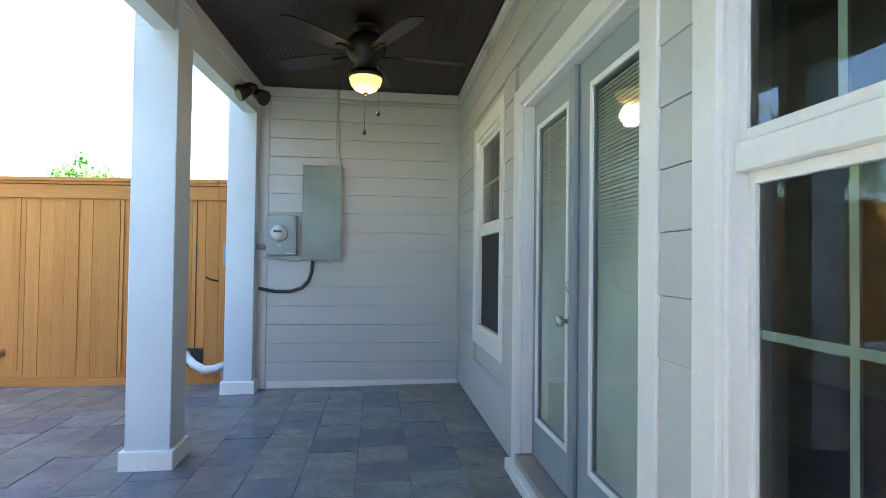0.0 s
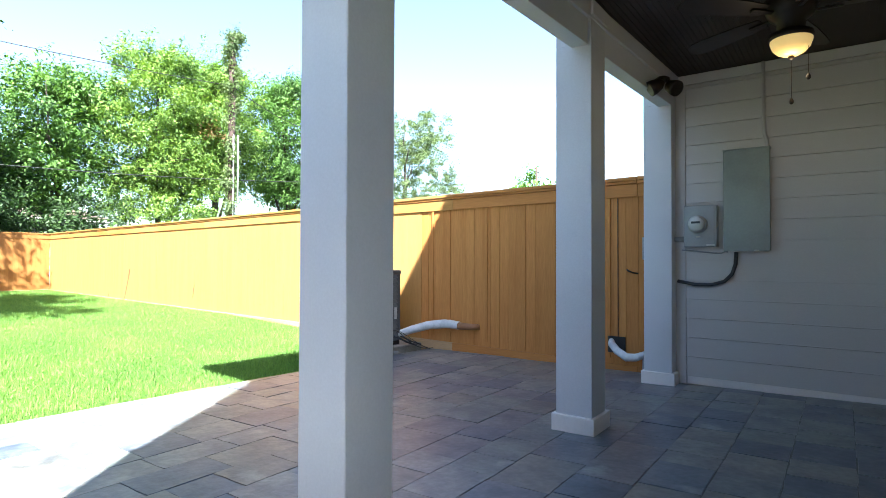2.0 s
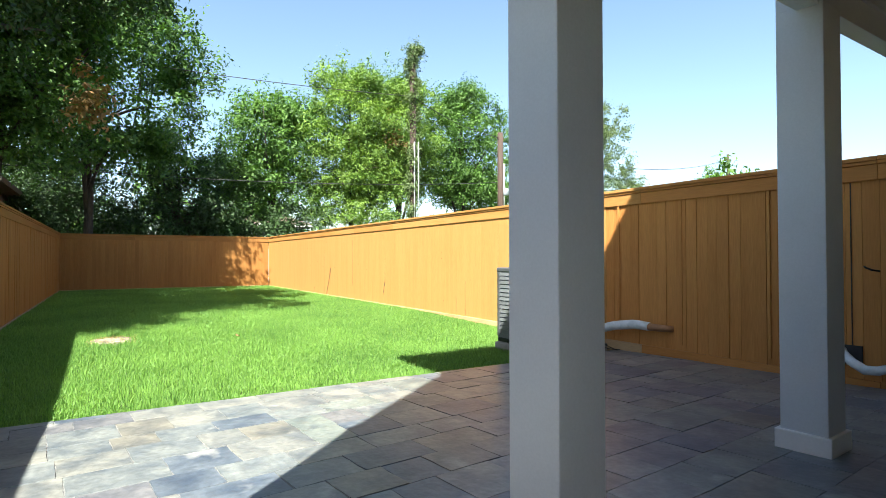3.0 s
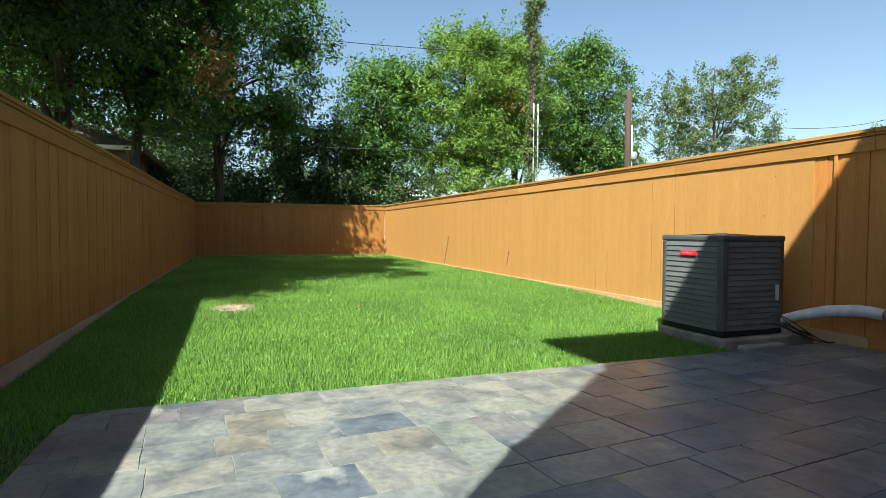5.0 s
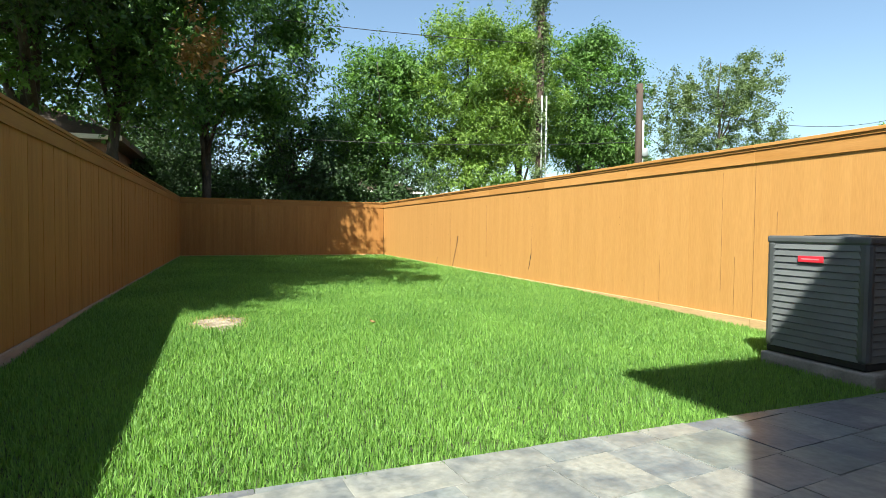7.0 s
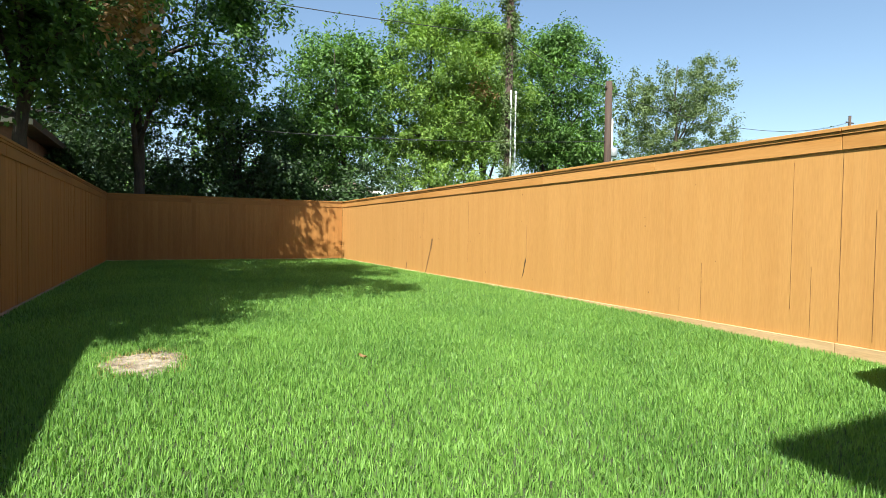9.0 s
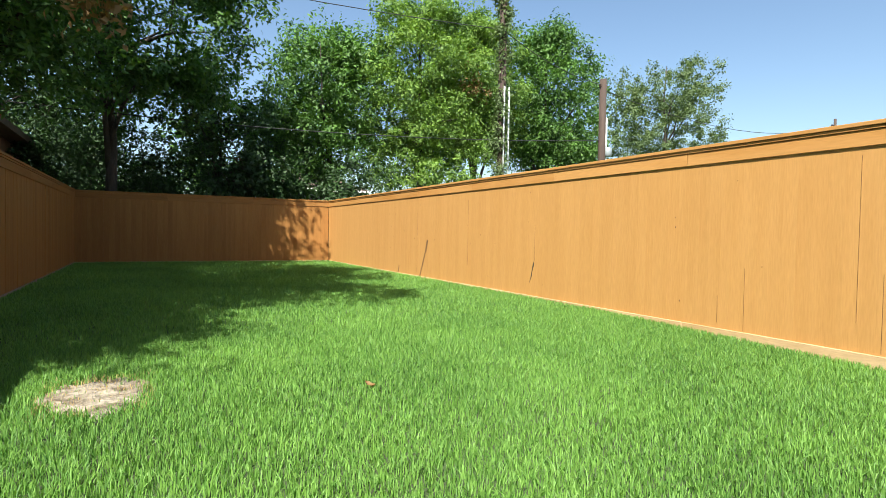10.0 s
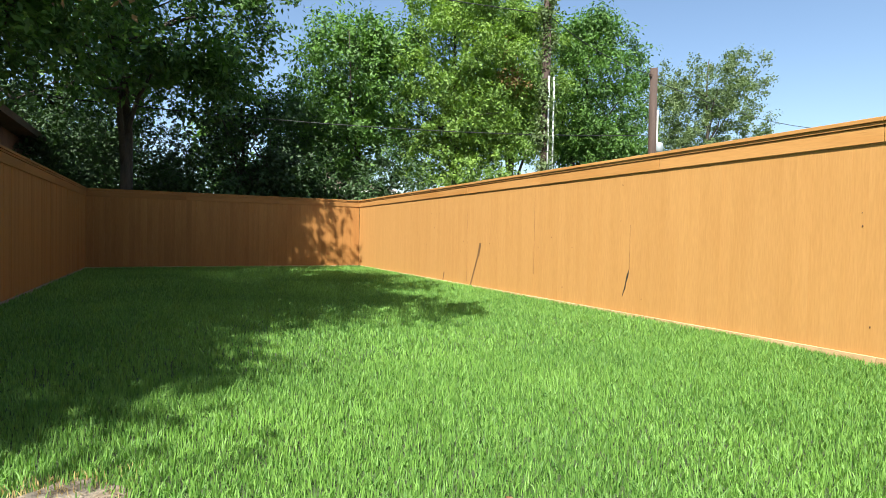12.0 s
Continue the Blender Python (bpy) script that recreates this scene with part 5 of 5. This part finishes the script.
for nm, a in (("lawn", (-11.5, EDGE + 0.035, FL + 0.01, FR - 0.01, 6600, 0.062, 0.0066, 1)), ("lawn", (-16.5, -11.5, FL + 0.01, FR - 0.01, 3000, 0.062, 0.0088, 2)), ("lawn", (FF + 0.01, -16.5, FL + 0.01, FR - 0.01, 1500, 0.07, 0.013, 3))):
    tagged(new("lawn_grass", grass_blades("lawn_grass", *a, GRASS)), "thick bright green lawn grass, freshly grown", "grass", kind="stuff")
tagged(new("lawn_grass", grass_blades("lawn_grass", EDGE + 0.035, 1.2, FL - 0.1, SIDE + 0.03, 4200, 0.075, 0.0062, 7, GRASS)), "shaded strip of lawn grass beside the patio", "grass", kind="stuff")
tagged(new("lawn_grass", grass_blades("lawn_grass", EDGE, EDGE + 0.26, SIDE - 0.02, SIDE + 0.2, 3000, 0.06, 0.0062, 8, GRASS)), "grass growing over the patio's corner", "grass", kind="stuff")
tagged(new("lawn_grass", grass_blades("lawn_grass", EDGE - 0.03, EDGE + 0.05, SIDE + 0.15, 4.4, 2600, 0.06, 0.006, 9, GRASS)), "ragged grass edge hanging over the slates", "grass", kind="stuff")
tagged(new("dry_grass", grass_blades("dry_grass", EDGE - 0.02, EDGE + 0.06, SIDE + 0.2, 4.4, 900, 0.045, 0.005, 10, STRAW)), "yellowed grass along the patio's edge", "grass", kind="stuff")
tagged(new("dry_grass", grass_blades("dry_grass", -10.12, -9.25, -0.44, 0.24, 2300, 0.05, 0.004, 5, STRAW, False)), "dry straw round the sunken stone", "grass", kind="stuff")

# a curled brown leaf lying on the grass
g = np.linspace(-1, 1, 9)
verts = [(0.055 * a, b * 0.03 * (1 - a * a) ** 0.7 + 0.004 * math.sin(9 * a), 0.018 * a * a + 0.014 * b * b) for a in g for b in (-1, -0.5, 0, 0.5, 1)]
quads = np.array([(5 * i + j, 5 * i + j + 1, 5 * i + j + 6, 5 * i + j + 5) for i in range(8) for j in range(4)])
fallen = new("fallen_leaf", soup("fallen_leaf", np.array(verts), quads, LEAF_DEAD))
fallen.matrix_basis = pose(-9.1, 1.55, lawn_z(-9.1) + 0.042, 8, 12, 40) @ Matrix.Scale(0.75, 4)
tagged(fallen, "curled dry brown leaf lying on the grass", "leaf")
